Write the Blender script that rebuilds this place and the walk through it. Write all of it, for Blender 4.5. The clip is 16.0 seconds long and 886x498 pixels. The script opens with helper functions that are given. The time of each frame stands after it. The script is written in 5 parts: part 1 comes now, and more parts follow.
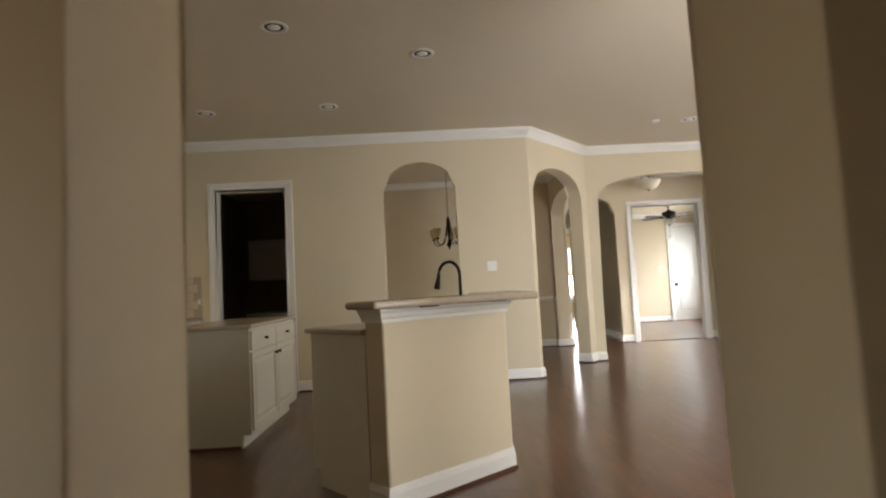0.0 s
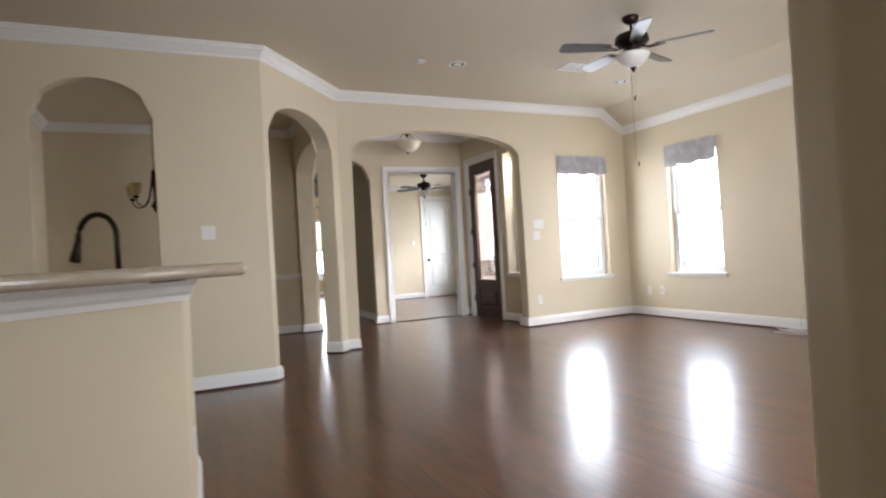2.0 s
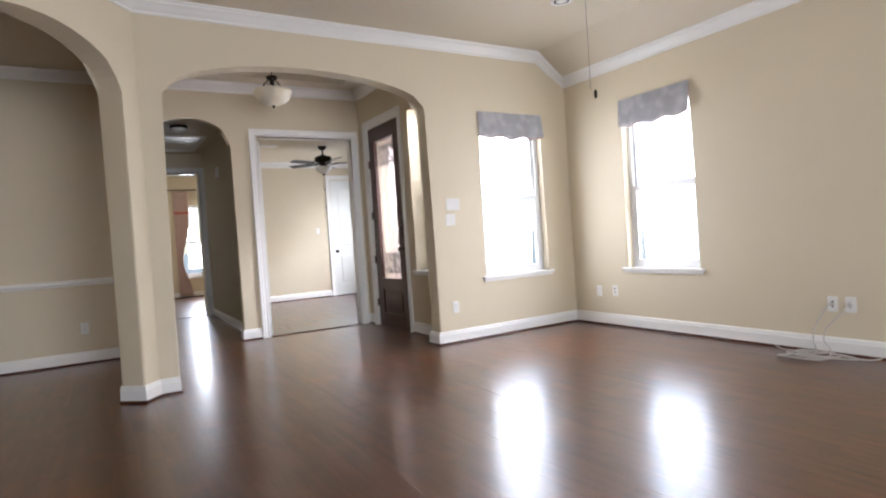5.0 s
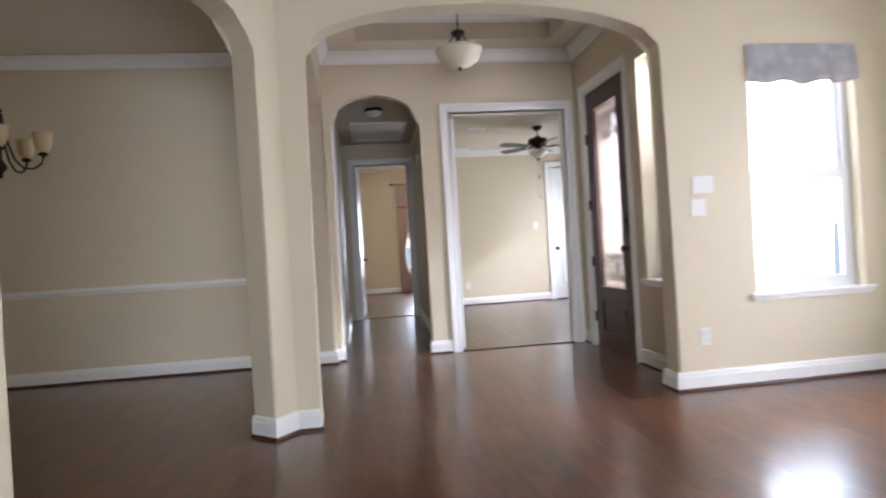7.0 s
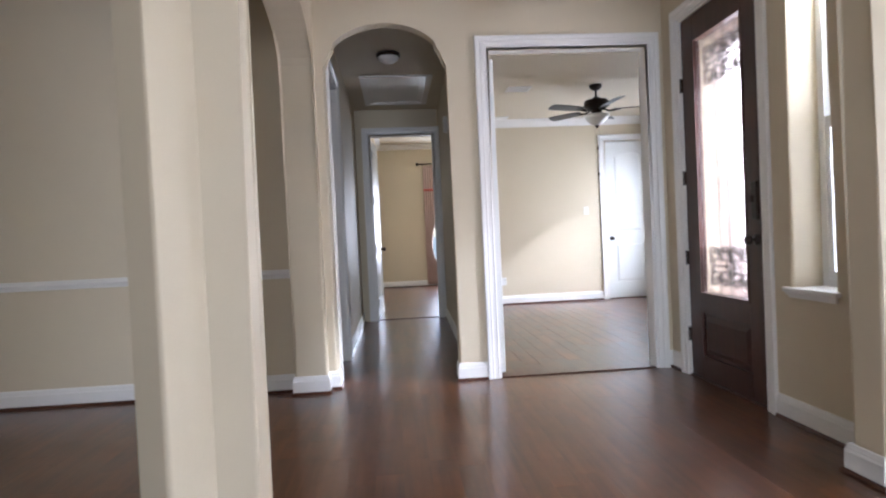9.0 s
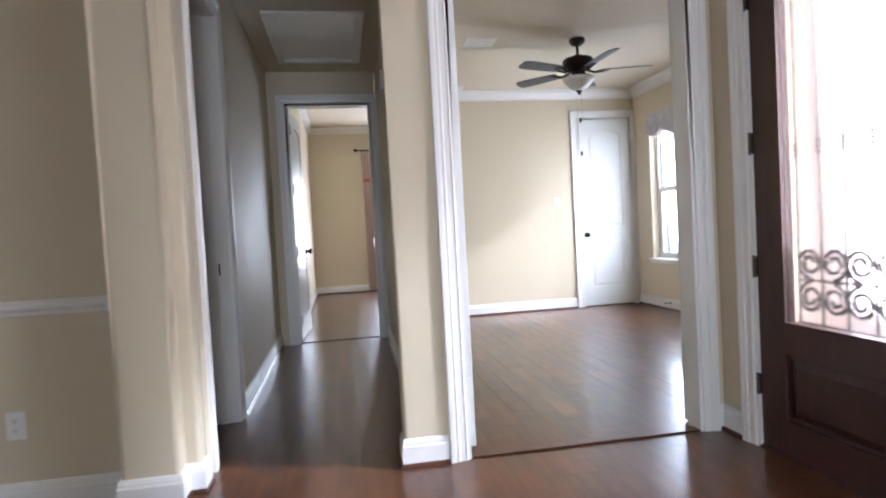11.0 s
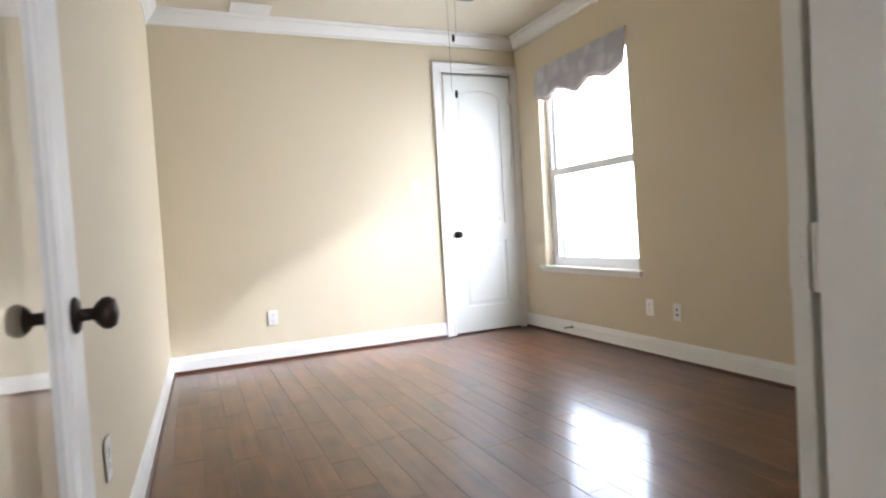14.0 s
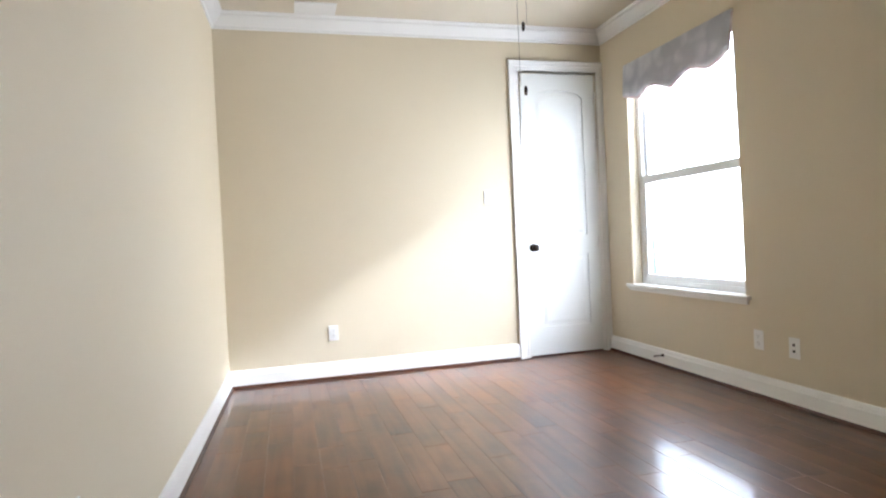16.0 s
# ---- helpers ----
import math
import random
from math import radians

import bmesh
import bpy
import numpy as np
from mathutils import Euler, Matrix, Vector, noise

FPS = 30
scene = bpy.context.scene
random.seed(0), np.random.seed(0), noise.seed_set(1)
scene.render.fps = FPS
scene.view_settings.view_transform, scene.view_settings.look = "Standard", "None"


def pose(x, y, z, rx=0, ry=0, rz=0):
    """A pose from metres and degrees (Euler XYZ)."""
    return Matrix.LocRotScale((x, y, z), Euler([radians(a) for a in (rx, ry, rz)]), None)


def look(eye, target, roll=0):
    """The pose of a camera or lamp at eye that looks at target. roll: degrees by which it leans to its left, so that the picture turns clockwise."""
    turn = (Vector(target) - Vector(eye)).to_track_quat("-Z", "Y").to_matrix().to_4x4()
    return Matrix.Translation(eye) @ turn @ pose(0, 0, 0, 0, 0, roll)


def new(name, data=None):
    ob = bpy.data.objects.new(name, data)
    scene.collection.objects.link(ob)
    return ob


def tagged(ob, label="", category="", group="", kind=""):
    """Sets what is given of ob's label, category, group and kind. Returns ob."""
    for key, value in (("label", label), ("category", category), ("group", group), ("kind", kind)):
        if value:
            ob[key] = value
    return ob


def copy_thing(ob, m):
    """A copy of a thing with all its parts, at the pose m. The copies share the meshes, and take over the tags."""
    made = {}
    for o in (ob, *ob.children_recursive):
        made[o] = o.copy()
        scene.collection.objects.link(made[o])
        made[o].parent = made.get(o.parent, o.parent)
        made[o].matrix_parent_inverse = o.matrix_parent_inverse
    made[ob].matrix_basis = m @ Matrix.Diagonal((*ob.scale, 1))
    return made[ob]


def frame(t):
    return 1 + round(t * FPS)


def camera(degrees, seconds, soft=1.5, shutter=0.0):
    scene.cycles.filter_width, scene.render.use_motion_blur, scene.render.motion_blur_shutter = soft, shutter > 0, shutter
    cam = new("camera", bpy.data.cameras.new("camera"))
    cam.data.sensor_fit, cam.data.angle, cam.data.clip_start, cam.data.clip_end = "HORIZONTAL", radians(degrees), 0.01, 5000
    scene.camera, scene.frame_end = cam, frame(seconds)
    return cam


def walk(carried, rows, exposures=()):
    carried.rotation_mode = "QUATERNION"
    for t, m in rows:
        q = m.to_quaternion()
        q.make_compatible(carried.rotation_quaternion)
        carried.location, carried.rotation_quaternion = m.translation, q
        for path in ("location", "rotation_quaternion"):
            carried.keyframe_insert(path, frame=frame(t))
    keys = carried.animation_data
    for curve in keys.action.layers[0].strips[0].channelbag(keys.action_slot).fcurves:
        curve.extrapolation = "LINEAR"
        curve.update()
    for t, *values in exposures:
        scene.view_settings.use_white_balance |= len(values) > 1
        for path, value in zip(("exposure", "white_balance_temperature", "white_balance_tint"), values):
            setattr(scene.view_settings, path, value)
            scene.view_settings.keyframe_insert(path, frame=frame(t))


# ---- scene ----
cam = camera(74.0, 16.0, soft=2.1, shutter=0.5)
PATH = [
    (0, (0.138, -0.157, 1.158), (0.175, 1.838, 1.289), -3.02),
    (0.5, (0.176, 0.265, 1.130), (0.298, 2.258, 1.257), -3.08),
    (1, (0.234, 0.691, 1.114), (0.707, 2.632, 1.203), -3.24),
    (1.5, (0.399, 1.070, 1.102), (1.118, 2.935, 1.144), -3.36),
    (2, (0.555, 1.422, 1.100), (1.392, 3.238, 1.111), -3.31),
    (2.5, (0.750, 1.743, 1.077), (1.709, 3.498, 1.070), -3.30),
    (3, (1.013, 2.034, 1.089), (2.006, 3.770, 1.062), -3.39),
    (5.5, (2.311, 3.471, 1.099), (3.320, 5.197, 1.053), -3.85),
    (6, (2.545, 3.793, 1.077), (3.177, 5.690, 1.056), -3.56),
    (6.5, (2.721, 4.152, 1.071), (3.219, 6.089, 1.056), -3.32),
    (7, (2.876, 4.509, 1.102), (3.139, 6.491, 1.090), -3.38),
    (7.5, (2.972, 4.906, 1.101), (3.095, 6.902, 1.078), -3.05),
    (8, (3.034, 5.314, 1.090), (3.163, 7.309, 1.058), -2.88),
    (10.5, (3.159, 7.360, 1.088), (3.429, 9.340, 1.025), -2.94),
    (11, (3.275, 7.766, 1.101), (3.608, 9.737, 1.034), -3.08),
    (11.5, (3.339, 8.176, 1.079), (3.761, 10.129, 1.006), -2.97),
    (12, (3.448, 8.566, 1.043), (4.063, 10.468, 0.967), -3.06),
    (12.5, (3.589, 8.996, 1.043), (4.275, 10.873, 0.967), -3.17),
    (13, (3.707, 9.340, 1.010), (4.483, 11.182, 0.942), -3.16),
    (13.5, (3.927, 9.659, 1.008), (4.765, 11.474, 0.938), -3.45),
    (14, (4.087, 9.958, 0.990), (4.875, 11.796, 0.923), -3.46),
    (14.5, (4.236, 10.189, 0.992), (4.975, 12.046, 0.936), -3.38),
    (15, (4.366, 10.354, 1.017), (4.986, 12.255, 0.968), -3.32),
    (15.5, (4.428, 10.386, 1.005), (4.945, 12.318, 0.971), -2.96),
    (16, (4.351, 10.295, 1.038), (4.863, 12.228, 1.005), -2.68),
]
EXPO = [(0.0, 1.85, 6750, 12), (0.5, 1.85, 6550, 12), (1.5, 1.68, 6250, 13), (3.0, 1.60, 6050, 16), (5.5, 1.56, 6000, 16), (8.0, 1.70, 5700, 17), (10.5, 1.85, 5600, 16), (12.5, 1.88, 5750, 13), (14.0, 2.04, 5900, 13), (16.0, 2.12, 5750, 12)]
walk(cam, [(t, look(eye, target, roll)) for t, eye, target, roll in PATH], EXPO)

# ---------------------------------------------------------------- light
world = bpy.data.worlds.new("sky")
scene.world = world
world.use_nodes = True
wn = world.node_tree
sky = wn.nodes.new("ShaderNodeTexSky")
sky.sky_type = 'NISHITA'
sky.sun_disc = False
SUN_EL, SUN_AZ = radians(30.2), radians(-18)      # azimuth measured from +x
sky.sun_elevation = SUN_EL
sky.sun_rotation = radians(90) - SUN_AZ
wn.links.new(sky.outputs[0], wn.nodes["Background"].inputs[0])
wn.nodes["Background"].inputs[1].default_value = 0.15
sun = new("sun", bpy.data.lights.new("sun", 'SUN'))
sun.data.energy, sun.data.angle, sun.data.color = 1.20, radians(5), (0.90, 0.95, 1.0)
sd = Vector((math.cos(SUN_EL) * math.cos(SUN_AZ), math.cos(SUN_EL) * math.sin(SUN_AZ), math.sin(SUN_EL)))
sun.matrix_world = look(sd * 30, (0, 0, 0))


def opening_fill(name, at, towards, w, h, power, col=(0.95, 0.98, 1.0)):
    """An area lamp in an opening: the sky's light, or added fill where noted."""
    d = bpy.data.lights.new(name, 'AREA')
    d.shape, d.size, d.size_y, d.energy, d.color = 'RECTANGLE', w, h, power, col
    ob = new(name, d)
    ob.matrix_world = look(at, towards)
    return ob


opening_fill("opening_fill", (6.01, 8.58, 1.45), (6.01, 0, 1.0), 0.87, 1.74, 17)
opening_fill("opening_fill", (7.06, 7.063, 1.45), (0, 7.063, 1.0), 0.87, 1.74, 14)
opening_fill("opening_fill", (7.35, 13.96, 1.42), (0, 13.96, 1.0), 1.42, 1.96, 23)
opening_fill("opening_fill", (4.6, 19.1, 1.45), (4.2, 12, 1.2), 1.2, 1.5, 30)
# added fill: an unseen opening in the south wall brightens living room and bar
opening_fill("opening_fill", (3.35, 0.90, 1.5), (3.35, 8, 1.3), 2.6, 1.9, 58)
opening_fill("opening_fill", (5.46, 9.005, 1.62), (3, 8.5, 1.2), 0.25, 1.7, 7)
opening_fill("opening_fill", (5.52, 9.80, 1.45), (3, 9.80, 1.2), 0.60, 1.65, 10, (1.0, 0.93, 0.93))
# added warm fill for the start room, set in an opening never in view
opening_fill("opening_fill", (-1.68, 0.15, 1.5), (3, 0.15, 1.2), 1.0, 1.3, 4.2, (1.0, 0.80, 0.58))

# ---------------------------------------------------------------- materials


def mat(name, col, rough=0.5, metal=0.0, var=0.06, vscale=2.0, bump=0.0, bscale=200.0, spec=0.5, coat=0.0, fine=0.03):
    """Plain painted, plastic or metal surface: large soft blotches, fine grain, fine relief, uneven gloss."""
    m = bpy.data.materials.new(name)
    m.use_nodes = True
    nt, N, L = m.node_tree, m.node_tree.nodes, m.node_tree.links
    b = N["Principled BSDF"]
    tc = N.new("ShaderNodeTexCoord")
    n1 = N.new("ShaderNodeTexNoise")
    n1.inputs["Scale"].default_value, n1.inputs["Detail"].default_value = vscale, 4
    n2 = N.new("ShaderNodeTexNoise")
    n2.inputs["Scale"].default_value, n2.inputs["Detail"].default_value = bscale, 3
    L.new(tc.outputs["Object"], n1.inputs["Vector"])
    L.new(tc.outputs["Object"], n2.inputs["Vector"])
    mix = N.new("ShaderNodeMix")
    mix.data_type = 'RGBA'
    mix.inputs["A"].default_value = (*[c * (1 - var) for c in col], 1)
    mix.inputs["B"].default_value = (*[min(1, c * (1 + var)) for c in col], 1)
    L.new(n1.outputs[0], mix.inputs["Factor"])
    mix2 = N.new("ShaderNodeMix")
    mix2.data_type, mix2.blend_type = 'RGBA', 'MULTIPLY'
    mix2.inputs["Factor"].default_value = fine * 4
    L.new(mix.outputs["Result"], mix2.inputs["A"])
    L.new(n2.outputs[0], mix2.inputs["B"])
    L.new(mix2.outputs["Result"], b.inputs["Base Color"])
    mr = N.new("ShaderNodeMapRange")
    mr.inputs["To Min"].default_value, mr.inputs["To Max"].default_value = max(0.02, rough * 0.8), min(1, rough * 1.2)
    L.new(n1.outputs[0], mr.inputs["Value"])
    L.new(mr.outputs[0], b.inputs["Roughness"])
    b.inputs["Metallic"].default_value = metal
    b.inputs["Specular IOR Level"].default_value = spec
    b.inputs["Coat Weight"].default_value = coat
    if bump:
        bp = N.new("ShaderNodeBump")
        bp.inputs["Strength"].default_value, bp.inputs["Distance"].default_value = bump, 0.004
        L.new(n2.outputs[0], bp.inputs["Height"])
        L.new(bp.outputs[0], b.inputs["Normal"])
    return m


def wood_mat(name, dark, light, rough, per_object=True, scale=1.0, axis='Y', coat=0.3, relief=0.25, vary=0.40, gloss=None, mottle=0.8, knots=0.0):
    """Stained boards: each board its own tone, grain along the board, knots, hand-scraped relief."""
    m = bpy.data.materials.new(name)
    m.use_nodes = True
    N, L = m.node_tree.nodes, m.node_tree.links
    b = N["Principled BSDF"]
    tc = N.new("ShaderNodeTexCoord")
    oi = N.new("ShaderNodeObjectInfo" if per_object else "ShaderNodeNewGeometry")
    rnd = oi.outputs["Random" if per_object else "Random Per Island"]
    off = N.new("ShaderNodeVectorMath")
    off.operation = 'SCALE'
    off.inputs[0].default_value = (37.0, 11.0, 5.0)
    L.new(rnd, off.inputs["Scale"])
    add = N.new("ShaderNodeVectorMath")
    L.new(tc.outputs["Object"], add.inputs[0])
    L.new(off.outputs[0], add.inputs[1])
    mp = N.new("ShaderNodeMapping")
    s = {'X': (1.2, 22, 22), 'Y': (22, 1.2, 22), 'Z': (22, 22, 1.2)}[axis]
    mp.inputs["Scale"].default_value = [v * scale for v in s]
    L.new(add.outputs[0], mp.inputs["Vector"])
    g = N.new("ShaderNodeTexNoise")
    g.inputs["Scale"].default_value, g.inputs["Detail"].default_value, g.inputs["Distortion"].default_value = 1.0, 3, 0.4
    L.new(mp.outputs[0], g.inputs["Vector"])
    blot = N.new("ShaderNodeTexNoise")
    blot.inputs["Scale"].default_value, blot.inputs["Detail"].default_value = 3.4 * scale, 3
    L.new(add.outputs[0], blot.inputs["Vector"])
    f1 = N.new("ShaderNodeMath")
    f1.operation = 'MULTIPLY_ADD'
    L.new(rnd, f1.inputs[0])
    f1.inputs[1].default_value, f1.inputs[2].default_value = vary, -0.52 * vary
    f2 = N.new("ShaderNodeMath")
    f2.operation = 'ADD'
    L.new(f1.outputs[0], f2.inputs[0])
    L.new(g.outputs[0], f2.inputs[1])
    f3 = N.new("ShaderNodeMath")
    f3.operation = 'MULTIPLY_ADD'
    L.new(blot.outputs[0], f3.inputs[0])
    f3.inputs[1].default_value = mottle
    L.new(f2.outputs[0], f3.inputs[2])
    ramp = N.new("ShaderNodeMapRange")
    ramp.inputs["From Min"].default_value, ramp.inputs["From Max"].default_value = 0.15 + 0.25 * mottle, 0.81 + 0.8 * mottle
    L.new(f3.outputs[0], ramp.inputs["Value"])
    mix = N.new("ShaderNodeMix")
    mix.data_type = 'RGBA'
    mix.inputs["A"].default_value, mix.inputs["B"].default_value = (*dark, 1), (*light, 1)
    L.new(ramp.outputs[0], mix.inputs["Factor"])
    tone = mix.outputs["Result"]
    if knots:                                # dark knots and mineral streaks, a few to a board
        vo = N.new("ShaderNodeTexVoronoi")
        vm = N.new("ShaderNodeMapping")
        vm.inputs["Scale"].default_value = (7.5, 2.6, 7.5)
        L.new(add.outputs[0], vm.inputs["Vector"])
        L.new(vm.outputs[0], vo.inputs["Vector"])
        vo.inputs["Scale"].default_value = 1.0
        kr = N.new("ShaderNodeMapRange")
        kr.inputs["From Min"].default_value, kr.inputs["From Max"].default_value = 0.05, 0.30
        kr.inputs["To Min"].default_value, kr.inputs["To Max"].default_value = knots, 0.0
        L.new(vo.outputs["Distance"], kr.inputs["Value"])
        ks = N.new("ShaderNodeMath")
        ks.operation = 'MULTIPLY'
        L.new(kr.outputs[0], ks.inputs[0])
        L.new(g.outputs[0], ks.inputs[1])
        km = N.new("ShaderNodeMix")
        km.data_type = 'RGBA'
        km.inputs["B"].default_value = (*[c * 0.6 for c in dark], 1)
        L.new(ks.outputs[0], km.inputs["Factor"])
        L.new(tone, km.inputs["A"])
        tone = km.outputs["Result"]
    L.new(tone, b.inputs["Base Color"])
    rr = N.new("ShaderNodeMapRange")
    rr.inputs["To Min"].default_value, rr.inputs["To Max"].default_value = rough * 0.96, rough * 1.16
    L.new(blot.outputs[0], rr.inputs["Value"])
    L.new(rr.outputs[0], b.inputs["Roughness"])
    b.inputs["Specular IOR Level"].default_value = 0.28
    b.inputs["Coat Weight"].default_value, b.inputs["Coat Roughness"].default_value = coat, gloss or rough * 0.6
    sc = N.new("ShaderNodeTexNoise")
    sc.inputs["Scale"].default_value, sc.inputs["Detail"].default_value = 14.0, 2
    L.new(add.outputs[0], sc.inputs["Vector"])
    hs = N.new("ShaderNodeMath")
    hs.operation = 'MULTIPLY_ADD'
    L.new(g.outputs[0], hs.inputs[0])
    hs.inputs[1].default_value = 0.35
    L.new(sc.outputs[0], hs.inputs[2])
    bp = N.new("ShaderNodeBump")
    bp.inputs["Strength"].default_value, bp.inputs["Distance"].default_value = relief, 0.0025
    L.new(hs.outputs[0], bp.inputs["Height"])
    L.new(bp.outputs[0], b.inputs["Normal"])
    if gloss:
        L.new(bp.outputs[0], b.inputs["Coat Normal"])
    return m


def glass_mat(name, rough=0.0, tint=(1, 1, 1), wavy=0.0):
    m = bpy.data.materials.new(name)
    m.use_nodes = True
    N, L = m.node_tree.nodes, m.node_tree.links
    b = N["Principled BSDF"]
    b.inputs["Base Color"].default_value = (*tint, 1)
    b.inputs["Roughness"].default_value, b.inputs["Transmission Weight"].default_value, b.inputs["IOR"].default_value = rough, 1.0, 1.45
    if wavy:
        tc = N.new("ShaderNodeTexCoord")
        w = N.new("ShaderNodeTexWave")
        w.bands_direction = 'Y'
        w.inputs["Scale"].default_value, w.inputs["Distortion"].default_value = 28, 0.4
        L.new(tc.outputs["Object"], w.inputs["Vector"])
        bp = N.new("ShaderNodeBump")
        bp.inputs["Strength"].default_value, bp.inputs["Distance"].default_value = wavy, 0.004
        L.new(w.outputs[0], bp.inputs["Height"])
        L.new(bp.outputs[0], b.inputs["Normal"])
    return m


def shade_mat(name, col, glow=0.0):
    """Alabaster or etched lamp glass."""
    m = mat(name, col, 0.35, var=0.10, vscale=9, bscale=60)
    b = m.node_tree.nodes["Principled BSDF"]
    b.inputs["Subsurface Weight"].default_value = 0.25
    b.inputs["Subsurface Radius"].default_value = (0.03, 0.03, 0.03)
    return m


def cloth_mat(name, ground, figure):
    """Woven damask: soft blotched figures on a darker ground, letting some daylight through."""
    m = bpy.data.materials.new(name)
    m.use_nodes = True
    N, L = m.node_tree.nodes, m.node_tree.links
    b = N["Principled BSDF"]
    tc = N.new("ShaderNodeTexCoord")
    warp = N.new("ShaderNodeTexNoise")
    warp.inputs["Scale"].default_value, warp.inputs["Detail"].default_value = 7.0, 3
    L.new(tc.outputs["Object"], warp.inputs["Vector"])
    shift = N.new("ShaderNodeMix")
    shift.data_type = 'VECTOR'
    shift.inputs["Factor"].default_value = 0.12
    L.new(tc.outputs["Object"], shift.inputs["A"])
    L.new(warp.outputs["Color"], shift.inputs["B"])
    v = N.new("ShaderNodeTexVoronoi")
    v.feature = 'SMOOTH_F1'
    v.inputs["Scale"].default_value, v.inputs["Smoothness"].default_value = 10.0, 0.6
    L.new(shift.outputs["Result"], v.inputs["Vector"])
    mr = N.new("ShaderNodeMapRange")
    mr.inputs["From Min"].default_value, mr.inputs["From Max"].default_value = 0.22, 0.60
    L.new(v.outputs["Distance"], mr.inputs["Value"])
    mix = N.new("ShaderNodeMix")
    mix.data_type = 'RGBA'
    mix.inputs["A"].default_value, mix.inputs["B"].default_value = (*figure, 1), (*ground, 1)
    L.new(mr.outputs[0], mix.inputs["Factor"])
    L.new(mix.outputs["Result"], b.inputs["Base Color"])
    b.inputs["Roughness"].default_value = 0.8
    weave = N.new("ShaderNodeTexNoise")
    weave.inputs["Scale"].default_value = 420.0
    L.new(tc.outputs["Object"], weave.inputs["Vector"])
    bp = N.new("ShaderNodeBump")
    bp.inputs["Strength"].default_value, bp.inputs["Distance"].default_value = 0.4, 0.002
    L.new(weave.outputs[0], bp.inputs["Height"])
    L.new(bp.outputs[0], b.inputs["Normal"])
    tr = N.new("ShaderNodeBsdfTranslucent")
    L.new(mix.outputs["Result"], tr.inputs["Color"])
    sh = N.new("ShaderNodeMixShader")
    sh.inputs[0].default_value = 0.45
    L.new(b.outputs[0], sh.inputs[1])
    L.new(tr.outputs[0], sh.inputs[2])
    L.new(sh.outputs[0], N["Material Output"].inputs["Surface"])
    return m


PAINT = mat("wall_paint", (0.66, 0.578, 0.425), 0.62, var=0.03, vscale=1.3, bump=0.22, bscale=260, fine=0.02)
CEIL = mat("ceiling_paint", (0.68, 0.61, 0.48), 0.8, var=0.03, vscale=1.0, bump=0.35, bscale=180, fine=0.03)
TRIM = mat("white_trim_paint", (0.80, 0.79, 0.76), 0.32, var=0.025, vscale=3, bump=0.04, bscale=90, fine=0.012)
DOORW = mat("white_door_paint", (0.78, 0.79, 0.76), 0.35, var=0.03, vscale=2.5, bump=0.06, bscale=140, fine=0.015)
CAB = mat("cream_cabinet_paint", (0.70, 0.67, 0.58), 0.42, var=0.04, vscale=4, bump=0.05, bscale=120)
BRONZE = mat("oil_rubbed_bronze", (0.035, 0.024, 0.018), 0.38, 0.75, var=0.3, vscale=30, bump=0.1, bscale=300)
BLADE = mat("fan_blade_veneer", (0.055, 0.058, 0.07), 0.30, var=0.2, vscale=6, bump=0.08, bscale=120)
ALAB = shade_mat("alabaster_glass", (0.78, 0.71, 0.55))
ETCH = shade_mat("etched_white_glass", (0.85, 0.84, 0.80))
AMBER = shade_mat("amber_scavo_glass", (0.62, 0.50, 0.26))
PLATE = mat("white_plastic", (0.82, 0.81, 0.78), 0.3, var=0.02, vscale=8)
SLOT = mat("dark_slot", (0.03, 0.03, 0.03), 0.6)
VINYL = mat("white_vinyl", (0.84, 0.85, 0.85), 0.35, var=0.02)
FABRIC = cloth_mat("grey_damask_fabric", (0.55, 0.56, 0.585), (0.70, 0.70, 0.715))
CHECK = cloth_mat("plaid_lining", (0.52, 0.42, 0.40), (0.72, 0.68, 0.66))
CURT = mat("pale_curtain_fabric", (0.62, 0.47, 0.42), 0.9, var=0.12, vscale=9, bump=0.3, bscale=300)
PINK = mat("coral_band_fabric", (0.62, 0.16, 0.13), 0.9, var=0.2, vscale=9, bump=0.3, bscale=300)
GRANITE = mat("beige_granite", (0.58, 0.50, 0.39), 0.20, var=0.16, vscale=60, bscale=500, fine=0.10)
STEEL = mat("stainless_steel", (0.42, 0.41, 0.39), 0.28, 0.95, var=0.08, vscale=12)
BLACKG = mat("black_oven_glass", (0.012, 0.012, 0.014), 0.08, spec=0.6)
TILE = mat("tumbled_stone_tile", (0.60, 0.52, 0.40), 0.5, var=0.16, vscale=9, bump=0.15, bscale=80)
GROUT = mat("grout", (0.42, 0.36, 0.28), 0.9)
SHOE = wood_mat("stained_shoe_mould", (0.035, 0.012, 0.006), (0.11, 0.04, 0.02), 0.35, False)
MAHOG = wood_mat("mahogany_door", (0.022, 0.009, 0.007), (0.075, 0.028, 0.018), 0.3, False, axis='Z', coat=0.2)
PLANK = wood_mat("dark_hickory_plank", (0.020, 0.0070, 0.0030), (0.200, 0.072, 0.0235), 0.36, vary=0.24, relief=0.30, coat=0.64, gloss=0.12, mottle=1.25, knots=0.75)
PLANKS = wood_mat("dark_hickory_planks_far", (0.020, 0.0066, 0.0030), (0.165, 0.055, 0.0180), 0.34, False, coat=0.70, vary=0.14, relief=0.22, gloss=0.20, mottle=1.1, knots=0.5)
SUB = mat("dark_joint", (0.012, 0.006, 0.004), 0.8)
CABLE = mat("white_cable", (0.52, 0.49, 0.45), 0.45)
